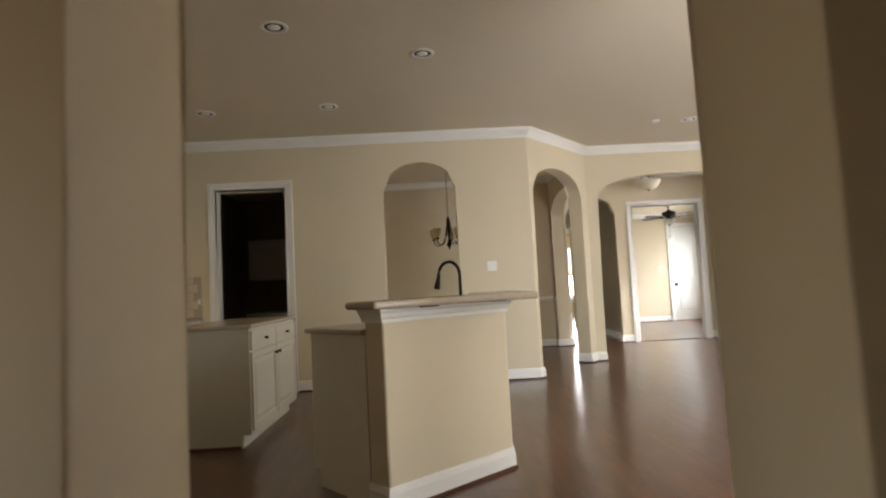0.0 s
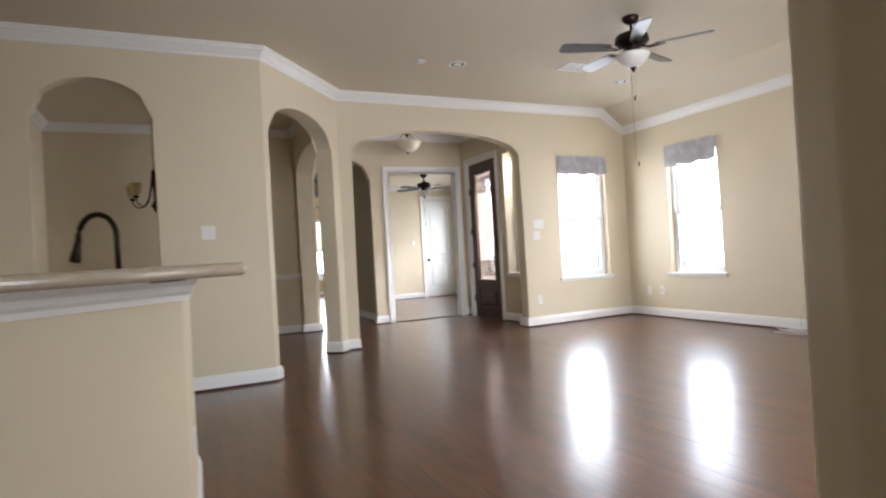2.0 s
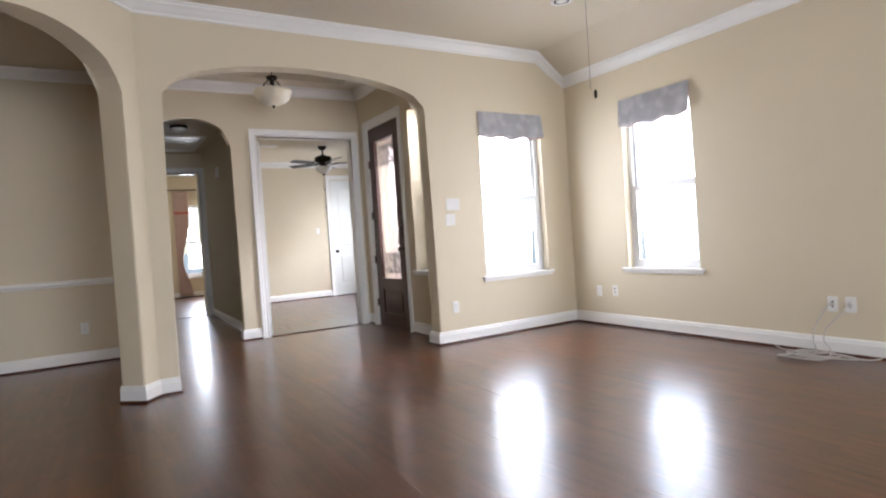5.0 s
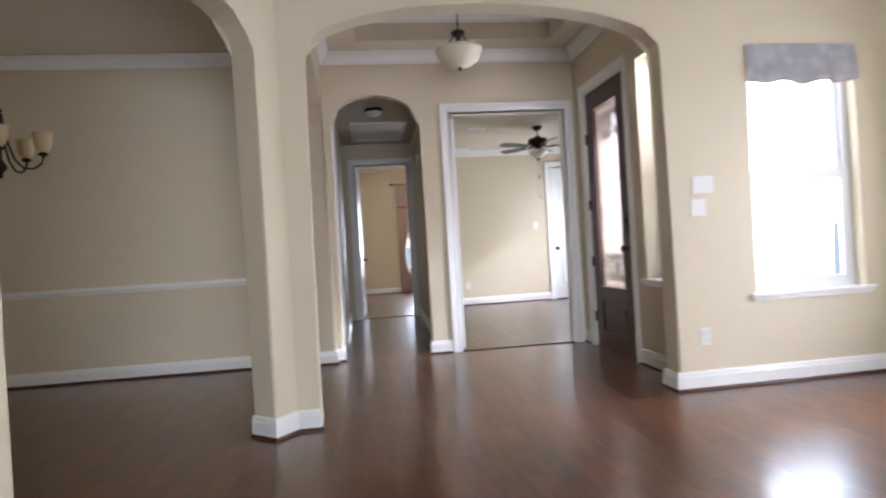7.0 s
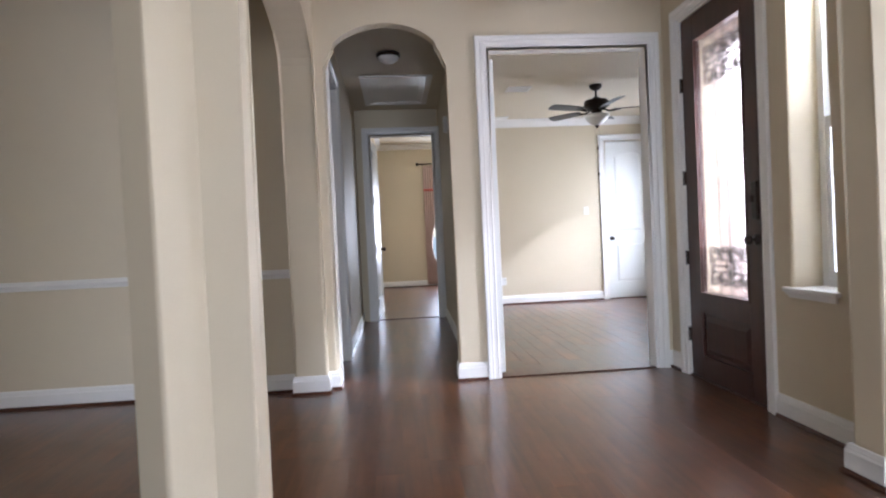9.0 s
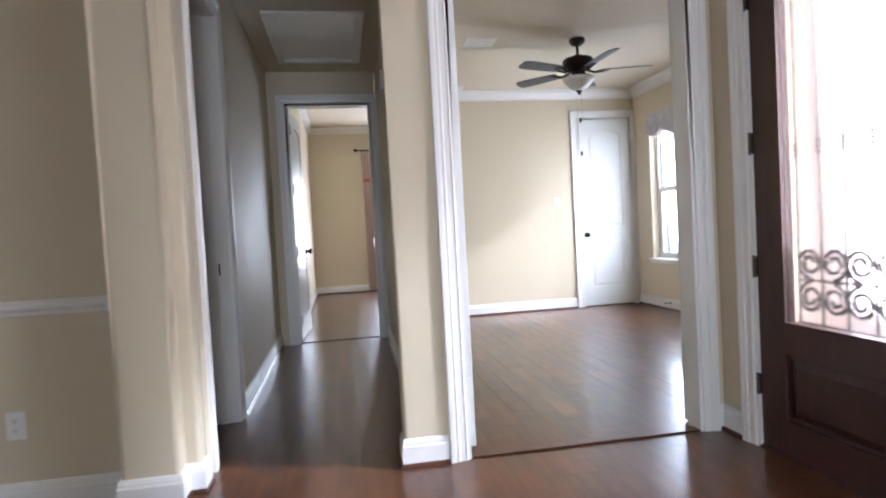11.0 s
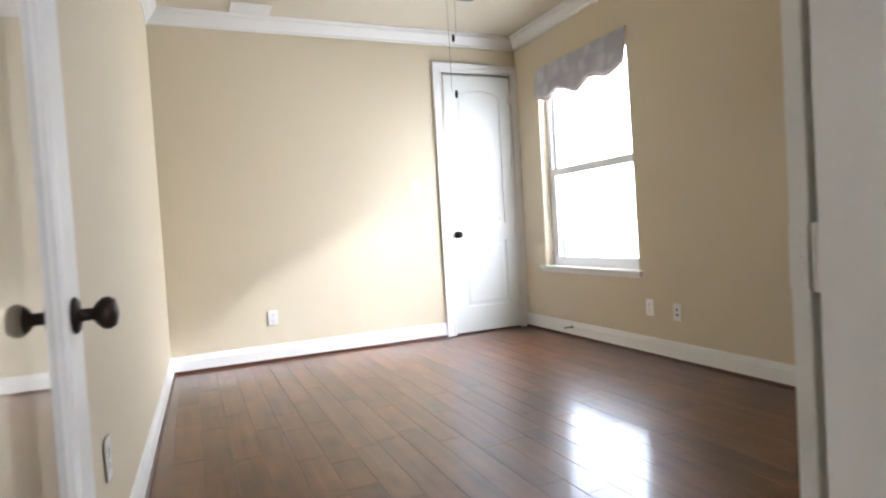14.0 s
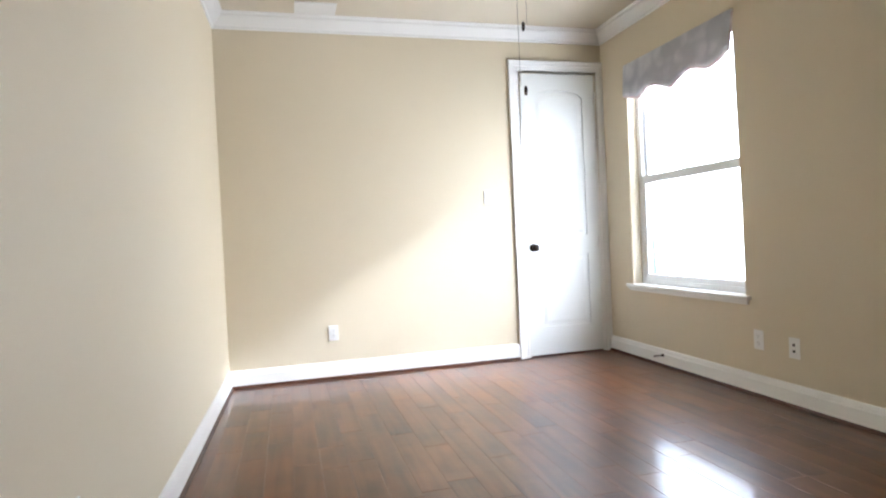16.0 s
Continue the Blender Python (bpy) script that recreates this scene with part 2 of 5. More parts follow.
BRICK = mat("pink_brown_stone", (0.66, 0.50, 0.44), 0.85, var=0.25, vscale=9, bump=0.4, bscale=90)
MORTAR = mat("mortar", (0.46, 0.42, 0.37), 0.9)
LAWN = mat("lawn_and_paving", (0.30, 0.31, 0.25), 0.9, var=0.25, vscale=1.2, bump=0.4, bscale=30)
PANE = glass_mat("window_glass")
REED = glass_mat("reeded_glass", 0.25, (1, 0.97, 0.96), 0.5)
STUCCO = mat("pale_stucco", (0.62, 0.60, 0.55), 0.9, var=0.1, bump=0.3)
# wall beige darkened: the gloom of unlit rooms is put into the colour
PAINT_SHADE = mat("wall_paint_shade_tone", (0.30, 0.25, 0.17), 0.7, var=0.05, bump=0.2)

# ---------------------------------------------------------------- mesh helpers


def mesh_of(bm, name, material, smooth=False):
    bmesh.ops.recalc_face_normals(bm, faces=bm.faces)
    me = bpy.data.meshes.new(name)
    bm.to_mesh(me)
    bm.free()
    me.materials.append(material)
    if smooth:
        for p in me.polygons:
            p.use_smooth = True
    return me


def part(name, bm, material, parent=None, label="", smooth=False):
    ob = new(name, mesh_of(bm, name, material, smooth))
    if parent:
        ob.parent = parent
    if label:
        ob["label"] = label
    return ob


def thing(name, m, label, category, group=""):
    ob = new(name)
    ob.empty_display_size = 0.1
    ob.matrix_world = m
    return tagged(ob, label, category, group)


def box(bm, lo, hi, bev=0.0):
    vs = [bm.verts.new((x, y, z)) for x in (lo[0], hi[0]) for y in (lo[1], hi[1]) for z in (lo[2], hi[2])]
    fs = [bm.faces.new([vs[i] for i in q]) for q in ((0, 1, 3, 2), (4, 6, 7, 5), (0, 4, 5, 1), (2, 3, 7, 6), (0, 2, 6, 4), (1, 5, 7, 3))]
    if bev:
        es = list({e for f in fs for e in f.edges})
        bmesh.ops.bevel(bm, geom=es, offset=bev, segments=2, affect='EDGES', profile=0.5)
    return bm


def boxes(*list_of, bm=None):
    bm = bm or bmesh.new()
    for b in list_of:
        box(bm, *b)
    return bm


def prism(bm, pts, z0, z1, bev=0.0, tops_only=False):
    lo = [bm.verts.new((x, y, z0)) for x, y in pts]
    hi = [bm.verts.new((x, y, z1)) for x, y in pts]
    n = len(pts)
    f = [bm.faces.new(lo[::-1]), bm.faces.new(hi)]
    f += [bm.faces.new((lo[i], lo[(i + 1) % n], hi[(i + 1) % n], hi[i])) for i in range(n)]
    if bev:
        es = [e for e in {e for q in f for e in q.edges} if not tops_only or abs(e.verts[0].co.z - e.verts[1].co.z) < 1e-5]
        bmesh.ops.bevel(bm, geom=es, offset=bev, segments=3, affect='EDGES', profile=0.5)
    return bm


def lathe(bm, prof, seg=24, centre=(0, 0, 0)):
    """Turned shape about z from (radius, height) pairs."""
    rings = []
    for r, z in prof:
        rings.append([bm.verts.new((centre[0] + max(r, 1e-4) * math.cos(2 * math.pi * i / seg), centre[1] + max(r, 1e-4) * math.sin(2 * math.pi * i / seg), centre[2] + z)) for i in range(seg)])
    for a, b in zip(rings, rings[1:]):
        for i in range(seg):
            bm.faces.new((a[i], a[(i + 1) % seg], b[(i + 1) % seg], b[i]))
    bm.faces.new(rings[0][::-1])
    bm.faces.new(rings[-1])
    return bm


def tube(bm, pts, r, seg=8):
    """Round bar along a polyline."""
    pts = [Vector(p) for p in pts]
    rings = []
    up = Vector((0, 0, 1))
    for i, p in enumerate(pts):
        d = (pts[min(i + 1, len(pts) - 1)] - pts[max(i - 1, 0)]).normalized()
        a = d.cross(up if abs(d.z) < 0.95 else Vector((1, 0, 0))).normalized()
        b = d.cross(a)
        rr = r[i] if isinstance(r, (list, tuple)) else r
        rings.append([bm.verts.new(p + a * rr * math.cos(2 * math.pi * k / seg) + b * rr * math.sin(2 * math.pi * k / seg)) for k in range(seg)])
    for a, b in zip(rings, rings[1:]):
        for k in range(seg):
            bm.faces.new((a[k], a[(k + 1) % seg], b[(k + 1) % seg], b[k]))
    bm.faces.new(rings[0][::-1])
    bm.faces.new(rings[-1])
    return bm


def arc(cx, cz, rx, rz, a0, a1, n):
    return [(cx + rx * math.cos(radians(a0 + (a1 - a0) * i / n)), cz + rz * math.sin(radians(a0 + (a1 - a0) * i / n))) for i in range(n + 1)]


def moulding(bm, path, prof, closed=False):
    """Sweeps a profile of (out, up) along a plan path with mitred corners; out lies to the left of the walking direction. Path points are (x, y, z)."""
    P = [Vector(p) for p in path]
    n = len(P)
    rings = []
    for i, p in enumerate(P):
        a = P[i - 1] if (i or closed) else None
        b = P[(i + 1) % n] if (i < n - 1 or closed) else None
        d1 = Vector(((p - a).x, (p - a).y)).normalized() if a else None
        d2 = Vector(((b - p).x, (b - p).y)).normalized() if b else None
        d1, d2 = d1 or d2, d2 or d1
        n1, n2 = Vector((-d1.y, d1.x)), Vector((-d2.y, d2.x))
        m = (n1 + n2).normalized()
        k = 1 / max(0.35, m.dot(n1))
        rings.append([bm.verts.new((p.x + m.x * o * k, p.y + m.y * o * k, p.z + u)) for o, u in prof])
    q = len(prof)
    for i in range(n if closed else n - 1):
        a, b = rings[i], rings[(i + 1) % n]
        for j in range(q):
            bm.faces.new((a[j], a[(j + 1) % q], b[(j + 1) % q], b[j]))
    if not closed:
        bm.faces.new(rings[0][::-1])
        bm.faces.new(rings[-1])
    return bm


BASE = [(0, 0.020), (0.016, 0.020), (0.016, 0.095), (0.012, 0.105), (0.012, 0.112), (0.007, 0.128), (0, 0.132)]
SHOEP = [(0, 0), (0.027, 0), (0.027, 0.006), (0.023, 0.014), (0.016, 0.0195), (0, 0.0195)]
CROWN = [(0, 0), (0.012, 0.004), (0.014, 0.020), (0.035, 0.040), (0.060, 0.070), (0.072, 0.078), (0.074, 0.094), (0.086, 0.100), (0.088, 0.112), (0, 0.112)]
RAIL = [(0, 0), (0.010, 0.004), (0.012, 0.018), (0.024, 0.030), (0.026, 0.040), (0.014, 0.052), (0.012, 0.062), (0, 0.066)]


def base_run(*pts):
    """Skirting with its stained shoe mould; the room lies to the left."""
    p = [(x, y, 0) for x, y in pts]
    tagged(part("baseboard", moulding(bmesh.new(), p, BASE), TRIM), "white painted skirting along the beige wall", "baseboard", kind="structure")
    tagged(part("shoe_trim", moulding(bmesh.new(), p, SHOEP), SHOE), "dark stained shoe mould at the floor", "trim", kind="structure")


def crown_run(z, *pts, closed=False):
    p = [(q[0], q[1], (q[2] if len(q) > 2 else z) - 0.112) for q in pts]
    tagged(part("crown_trim", moulding(bmesh.new(), p, CROWN, closed), TRIM), "white painted crown moulding under the ceiling", "crown moulding", kind="structure")


def wall(name, p0, p1, thick, height, openings=(), z0=0.0, material=None, bull=0.02, label=""):
    """A wall from p0 to p1, its thickness to the left. openings: (u0, u1, sill, spring, apex); apex equal to spring is a flat head.
    Openings on the floor are notches of one outline, windows lie in panels of their own; drywall edges are bullnosed."""
    bm = bmesh.new()
    d = Vector((p1[0] - p0[0], p1[1] - p0[1]))
    ln = d.length
    d.normalize()
    nrm = Vector((-d.y, d.x))

    def at(u, z, s):
        return (p0[0] + d.x * u + nrm.x * s, p0[1] + d.y * u + nrm.y * s, z)
    cells, cuts = [], [0.0]
    ops = sorted(openings)
    for i, (u0, u1, sl, sp, ap) in enumerate(ops):
        if i + 1 < len(ops):
            cuts.append((u1 + ops[i + 1][0]) / 2)
    cuts.append(ln)
    soft = []
    spans = list(zip(cuts, cuts[1:])) if ops else [(0.0, ln)]
    for k, (a, b) in enumerate(spans):
        if not ops:
            cells.append(([(a, z0), (b, z0), (b, height), (a, height)], []))
            continue
        u0, u1, sl, sp, ap = ops[k]
        if ap > sp + 0.001:
            head = arc((u0 + u1) / 2, sp, (u1 - u0) / 2, ap - sp, 180, 0, 20)
        else:
            head = [(u0, sp), (u1, sp)]
        hole = [(u0, sl)] + head + [(u1, sl)]
        if sl <= z0 + 0.001:
            cells.append(([(a, z0)] + hole + [(b, z0), (b, height), (a, height)], hole))
        else:
            cells.append(([(a, z0), (b, z0), (b, sl), (u1, sl), (u0, sl), (a, sl)], []))
            cells.append(([(a, sl)] + hole + [(b, sl), (b, height), (a, height)], hole))
    for outline, hole in cells:
        f = [bm.verts.new(at(u, z, 0)) for u, z in outline]
        g = [bm.verts.new(at(u, z, thick)) for u, z in outline]
        n = len(outline)
        bm.faces.new(f)
        bm.faces.new(g[::-1])
        for i in range(n):
            bm.faces.new((f[i], f[(i + 1) % n], g[(i + 1) % n], g[i]))
        hs = {(round(u, 4), round(z, 4)) for u, z in hole}
        for ring in (f, g):
            for i in range(n):
                if (round(outline[i][0], 4), round(outline[i][1], 4)) in hs and (round(outline[(i + 1) % n][0], 4), round(outline[(i + 1) % n][1], 4)) in hs:
                    e = bm.edges.get((ring[i], ring[(i + 1) % n]))
                    if e:
                        soft.append(e)
    if bull and soft:
        bmesh.ops.bevel(bm, geom=soft, offset=bull, segments=4, affect='EDGES', profile=0.5)
    ob = part(name, bm, material or PAINT)
    return tagged(ob, label or "beige painted drywall wall with fine orange-peel texture", "wall", kind="structure")

# ---------------------------------------------------------------- structure
H0, HS = 3.08, 2.773
AX, AY, BX, BY = 1.374, 7.014, 2.404, 8.247
CX, CY = 6.847, 8.342
FOX, STX = 5.155, 7.072          # east faces of foyer and study
dA = Vector((BX - AX, BY - AY)).normalized()
nA = Vector((-dA.y, dA.x))
dW = Vector((CX - BX, CY - BY)).normalized()
nW = Vector((-dW.y, dW.x))


def on_a(s, out=0.0):
    return (AX + dA.x * s + nA.x * out, AY + dA.y * s + nA.y * out)


def on_w(x, out=0.0):
    return (x + nW.x * out, BY + (x - BX) * dW.y / dW.x + nW.y * out)


wall("wall_kitchen", (-3.30, AY), (AX, AY), 0.14, 3.2, [(0.818, 1.672, 0, 2.48, 2.48), (2.868, 3.760, 0, 2.40, 2.715)])
wall("wall_angled", (AX, AY), (BX, BY), 0.20, 3.2, [(0.085, 1.432, 0, 2.33, 2.66)])
wall("wall_foyer_arch", (BX, BY), (CX + 0.17, CY + 0.002), 0.17, 3.2, [(0.147, 2.566, 0, 2.36, 2.665), (3.185, 4.055, 0.63, 2.385, 2.385)])
pb = bmesh.new()
prism(pb, [(BX, BY), (BX + nW.x * 0.168, BY + nW.y * 0.168), (BX + nA.x * 0.198, BY + nA.y * 0.198)], 0, 3.2)
tagged(part("wall_pier", pb, PAINT), "beige painted corner pier between two arches", "wall", kind="structure")
wall("wall_living_east", (CX, CY + 0.16), (CX, 1.102), 0.17, 3.2, [(0.979, 1.829, 0.63, 2.385, 2.385)])
wall("wall_foyer_west", (2.54, 8.404), (2.54, 10.478), 0.23, 3.2, [(0.10, 1.966, 0, 2.33, 2.66)])
wall("wall_foyer_back", (2.362, 10.48), (FOX - 0.002, 10.48), 0.11, 3.2, [(0.238, 1.140, 0, 2.34, 2.66), (1.441, 2.671, 0, 2.462, 2.462)])
wall("wall_dining_back", (-1.04, 10.48), (2.358, 10.48), 0.15, 3.2)
wall("wall_dining_west", (-0.90, AY + 0.142), (-0.90, 10.478), 0.14, 3.2)
wall("wall_foyer_east", (FOX, 10.59), (FOX, 8.438), 0.27, 3.2, [(0.354, 1.268, 0, 2.545, 2.545), (1.50, 1.807, 0.722, 2.55, 2.55)])
wall("wall_study_south", (FOX + 0.273, 10.48), (STX + 0.17, 10.48), 0.11, 3.2)
wall("wall_study_west", (3.797, 10.592), (3.897, 15.05), 0.17, 3.2)
wall("wall_study_north", (3.884, 14.91), (STX + 0.17, 14.91), 0.14, 3.2, [(2.406, 3.128, 0, 2.423, 2.423)])
wall("wall_study_east", (STX, 14.908), (STX, 10.592), 0.17, 3.2, [(0.368, 1.572, 0.595, 2.375, 2.375)])
wall("wall_hall_west", (2.60, 10.592), (2.60, 13.928), 0.20, 3.2, [(0.188, 0.888, 0, 2.45, 2.45)])
wall("wall_hall_end", (2.40, 13.93), (3.678, 13.93), 0.14, 3.3, [(0.37, 1.23, 0, 2.45, 2.45)])
wall("wall_bedroom_west", (2.74, 14.072), (2.74, 19.14), 0.14, 3.3)
wall("wall_bedroom_north", (2.742, 19.0), (6.5, 19.0), 0.14, 3.3, [(1.06, 2.46, 0.50, 2.30, 2.30)])
wall("wall_bedroom_east", (6.36, 18.998), (6.36, 15.052), 0.14, 3.3)
# second opening is unseen, added to hold the south fill lamp
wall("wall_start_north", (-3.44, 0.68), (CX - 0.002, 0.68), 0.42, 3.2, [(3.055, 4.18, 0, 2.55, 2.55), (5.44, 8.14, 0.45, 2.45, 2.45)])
# unseen opening, added only for the warm fill lamp
wall("wall_start_west", (-1.6, -1.6), (-1.6, 0.678), 0.14, 3.2, [(1.2, 2.3, 0.8, 2.2, 2.2)])
wall("wall_start_south", (1.6, -1.6), (-1.74, -1.6), 0.14, 3.2)
wall("wall_start_east", (1.6, 0.678), (1.6, -1.74), 0.14, 3.2)
wall("wall_kitchen_west", (-3.30, 1.102), (-3.30, AY + 0.14), 0.14, 3.2, [(4.498, 5.208, 1.14, 1.315, 1.315)], bull=0)
# pantry and side room walls take the shade-darkened beige
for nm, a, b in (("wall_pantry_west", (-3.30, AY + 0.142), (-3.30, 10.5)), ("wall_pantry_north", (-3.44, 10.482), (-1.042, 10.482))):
    wall(nm, a, b, 0.14, 3.2, material=PAINT_SHADE)
wall("wall_side_room_west", (1.2, 10.634), (1.2, 13.926), 0.14, 3.2, material=PAINT_SHADE)
wall("wall_side_room_north", (1.2, 13.928), (2.398, 13.928), 0.14, 3.2, material=PAINT_SHADE)

# column of the passage that the walk leaves by, standing at 45 degrees
pier2 = bmesh.new()
prism(pier2, [(1.87, 2.30), (1.736, 2.215), (1.625, 2.06), (1.582, 1.911), (1.63, 1.885), (1.82, 2.08)], 0, 3.2, 0.018)
tagged(part("wall_column", pier2, PAINT), "beige painted bullnosed column standing free", "column", kind="structure")

# ceilings
cl = bmesh.new()
prism(cl, [(-2.90, 1.09), (6.42, 1.09), (6.42, 8.28), (BX, BY + 0.002), (AX, AY + 0.002), (-2.90, AY + 0.002)], H0, H0 + 0.12)
for xa, za, xb, zb, ya, yb in ((6.42, H0, 6.84, 2.765, 1.09, 8.30), (-3.32, 2.58, -2.90, H0, 1.09, AY + 0.002)):
    v = [cl.verts.new(p) for p in ((xa, ya, za), (xb, ya, zb), (xb, yb, zb), (xa, yb, za), (xa, ya, za + 0.12), (xb, ya, zb + 0.12), (xb, yb, zb + 0.12), (xa, yb, za + 0.12))]
    for q in ((0, 1, 2, 3), (7, 6, 5, 4), (0, 4, 5, 1), (1, 5, 6, 2), (2, 6, 7, 3), (3, 7, 4, 0)):
        cl.faces.new([v[i] for i in q])
tagged(part("ceiling", cl, CEIL), "beige textured living room ceiling sloping down at its sides", "ceiling", kind="structure")
cd = bmesh.new()
prism(cd, [(-0.9, AY + 0.05), (AX - 0.05, AY + 0.05), (BX - 0.06, BY + 0.05), (2.45, 8.41), (2.45, 10.55), (-0.9, 10.55)], H0 + 0.004, H0 + 0.12)
tagged(part("ceiling_dining", cd, CEIL), "beige textured dining room ceiling", "ceiling", kind="structure")
# foyer ceiling is a ring about a raised tray
TX0, TX1, TY0, TY1, TZ = 2.90, 4.80, 8.78, 10.12, 3.36
cf = boxes(((2.44, 8.26, H0), (TX0, 10.55, H0 + 0.06)), ((TX1, 8.26, H0), (5.30, 10.55, H0 + 0.06)), ((TX0, 8.26, H0), (TX1, TY0, H0 + 0.06)), ((TX0, TY1, H0), (TX1, 10.55, H0 + 0.06)),
           ((TX0 - 0.08, TY0 - 0.08, H0 + 0.06), (TX0, TY1 + 0.08, TZ)), ((TX1, TY0 - 0.08, H0 + 0.06), (TX1 + 0.08, TY1 + 0.08, TZ)), ((TX0, TY0 - 0.08, H0 + 0.06), (TX1, TY0, TZ)), ((TX0, TY1, H0 + 0.06), (TX1, TY1 + 0.08, TZ)),
           ((TX0 - 0.08, TY0 - 0.08, TZ), (TX1 + 0.08, TY1 + 0.08, TZ + 0.06)))
tagged(part("ceiling_foyer", cf, CEIL), "beige foyer tray ceiling with a raised middle", "ceiling", kind="structure")
for nm, a, b, z in (("ceiling_study", (3.80, 10.58), (7.25, 14.98), HS), ("ceiling_hall", (1.2, 10.58), (3.78, 14.0), HS), ("ceiling_bedroom", (2.6, 14.01), (6.5, 19.1), 3.10),
                    ("ceiling_start", (-1.7, -1.7), (1.7, 0.70), HS + 0.1), ("ceiling_pantry", (-3.4, AY + 0.07), (-0.95, 10.6), 2.9)):
    if nm == "ceiling_bedroom":
        cb = boxes(((2.6, 14.01, z), (3.79, 19.1, z + 0.1)), ((3.79, 15.0, z), (6.5, 19.1, z + 0.1)))
    else:
        cb = boxes(((a[0], a[1], z), (b[0], b[1], z + 0.1)))
    tagged(part(nm, cb, CEIL), "beige textured ceiling", "ceiling", kind="structure")
# unseen slab, added to keep sky light out above the ceilings
rf = boxes(((-3.6, -1.9, 3.50), (7.5, 19.3, 3.6)))
tagged(part("unseen_roof_lid", rf, STUCCO), "unseen flat slab closing the house above", "roof", kind="structure")

# crown mouldings
crown_run(H0, (CX, 1.11, 2.829), (CX, CY, 2.829), (6.42, on_w(6.42)[1], H0), (BX, BY, H0), (AX, AY, H0), (-2.92, AY, H0), (-3.30, AY, 2.70), (-3.30, 1.11, 2.70))
crown_run(H0, (2.54, 10.48), (2.54, 8.405), (FOX, 8.436), (FOX, 10.48), closed=True)
crown_run(TZ, (TX0, TY1), (TX0, TY0), (TX1, TY0), (TX1, TY1), closed=True)
crown_run(H0, (2.31, 8.41), (2.31, 10.48), (-0.90, 10.48), (-0.90, AY + 0.14), (AX - 0.05, AY + 0.14))
crown_run(HS, (3.80, 10.59), (STX, 10.59), (STX, 14.91), (3.894, 14.91), closed=True)
crown_run(3.10, (6.36, 19.0), (2.74, 19.0), (2.74, 14.05))

# skirtings
base_run((CX, 1.11), (CX, CY), on_w(4.96), on_w(4.96, 0.17), (FOX, 8.436), (FOX, 9.232))
base_run((FOX, 10.326), (FOX, 10.48), (5.123, 10.48))
base_run((3.712, 10.48), (3.505, 10.48), (3.505, 10.59), (3.622, 10.59), (3.699, 13.93))
base_run((2.60, 13.93), (2.60, 11.572))
base_run((2.605, 10.59), (2.605, 10.48), (2.54, 10.48), (2.54, 10.37), (2.31, 10.37), (2.31, 10.48), (-0.90, 10.48), (-0.90, AY + 0.14))
base_run(on_w(2.535, 0.17), on_w(2.535), (BX, BY), on_a(1.432), on_a(1.432, 0.20))
base_run(on_a(0.085, 0.20), on_a(0.085), (AX, AY), (0.460, AY), (0.460, AY + 0.14))
base_run((-0.432, AY + 0.14), (-0.432, AY), (-1.538, AY))
base_run((6.200, 14.91), (3.894, 14.91), (3.80, 10.59))
base_run((5.14, 10.59), (STX, 10.59), (STX, 14.905))
base_run((6.36, 19.0), (2.74, 19.0), (2.74, 14.95))
cr = moulding(bmesh.new(), [(2.31, 10.40, 0.83), (2.31, 10.48, 0.83), (-0.90, 10.48, 0.83), (-0.90, AY + 0.14, 0.83)], RAIL)
tagged(part("chair_rail_trim", cr, TRIM), "white painted chair rail round the dining room", "chair rail", kind="structure")

CASE = [(0, 0), (0, 0.009), (0.008, 0.013), (0.014, 0.010), (0.038, 0.012), (0.046, 0.019), (0.056, 0.017), (0.070, 0.021), (0.085, 0.021), (0.088, 0.016), (0.088, 0)]


def casing(origin, ang, u0, u1, ztop, lining=0.0, label="white painted door casing", stop=True):
    """Door trim on a wall plane. Local x runs along the wall, local -y is the room. lining: depth of the jamb boards through the wall."""
    m = pose(origin[0], origin[1], 0, 0, 0, ang)
    bm = bmesh.new()
    pts = [(u0, 0, -1, 0), (u0, ztop, -1, 1), (u1, ztop, 1, 1), (u1, 0, 1, 0)]
    rings = [[bm.verts.new((x + sx * w, -dpt, z + sz * w)) for w, dpt in CASE] for x, z, sx, sz in pts]
    q = len(CASE)
    for a, b in zip(rings, rings[1:]):
        for j in range(q):
            bm.faces.new((a[j], a[(j + 1) % q], b[(j + 1) % q], b[j]))
    bm.faces.new(rings[0])
    bm.faces.new(rings[-1][::-1])
    ob = tagged(part("door_trim", bm, TRIM), label, "door casing", kind="structure")
    ob.matrix_world = m
    if lining:
        jb = boxes(((u0 - 0.004, 0.0, 0), (u0 + 0.016, lining, ztop)), ((u1 - 0.016, 0.0, 0), (u1 + 0.004, lining, ztop)), ((u0 + 0.016, 0.0, ztop - 0.016), (u1 - 0.016, lining, ztop + 0.004)))
        if stop:
            boxes(((u0 + 0.016, lining * 0.35, 0), (u0 + 0.028, lining * 0.62, ztop - 0.016)), ((u1 - 0.028, lining * 0.35, 0), (u1 - 0.016, lining * 0.62, ztop - 0.016)), bm=jb)
        j = tagged(part("door_jamb_trim", jb, TRIM), "white painted jamb boards with a stop", "door jamb", kind="structure")
        j.matrix_world = m
    return ob


casing((0, AY), 0, -2.482, -1.628, 2.48, 0.14)
casing((0, 10.48), 0, 3.803, 5.033, 2.462, 0.11, stop=False)
casing((0, 14.91), 0, 6.290, 7.012, 2.423, 0.14)
casing((FOX, 0), -90, -10.236, -9.322, 2.545, 0.10)
casing((2.60, 0), 90, 10.780, 11.480, 2.45, 0.20)
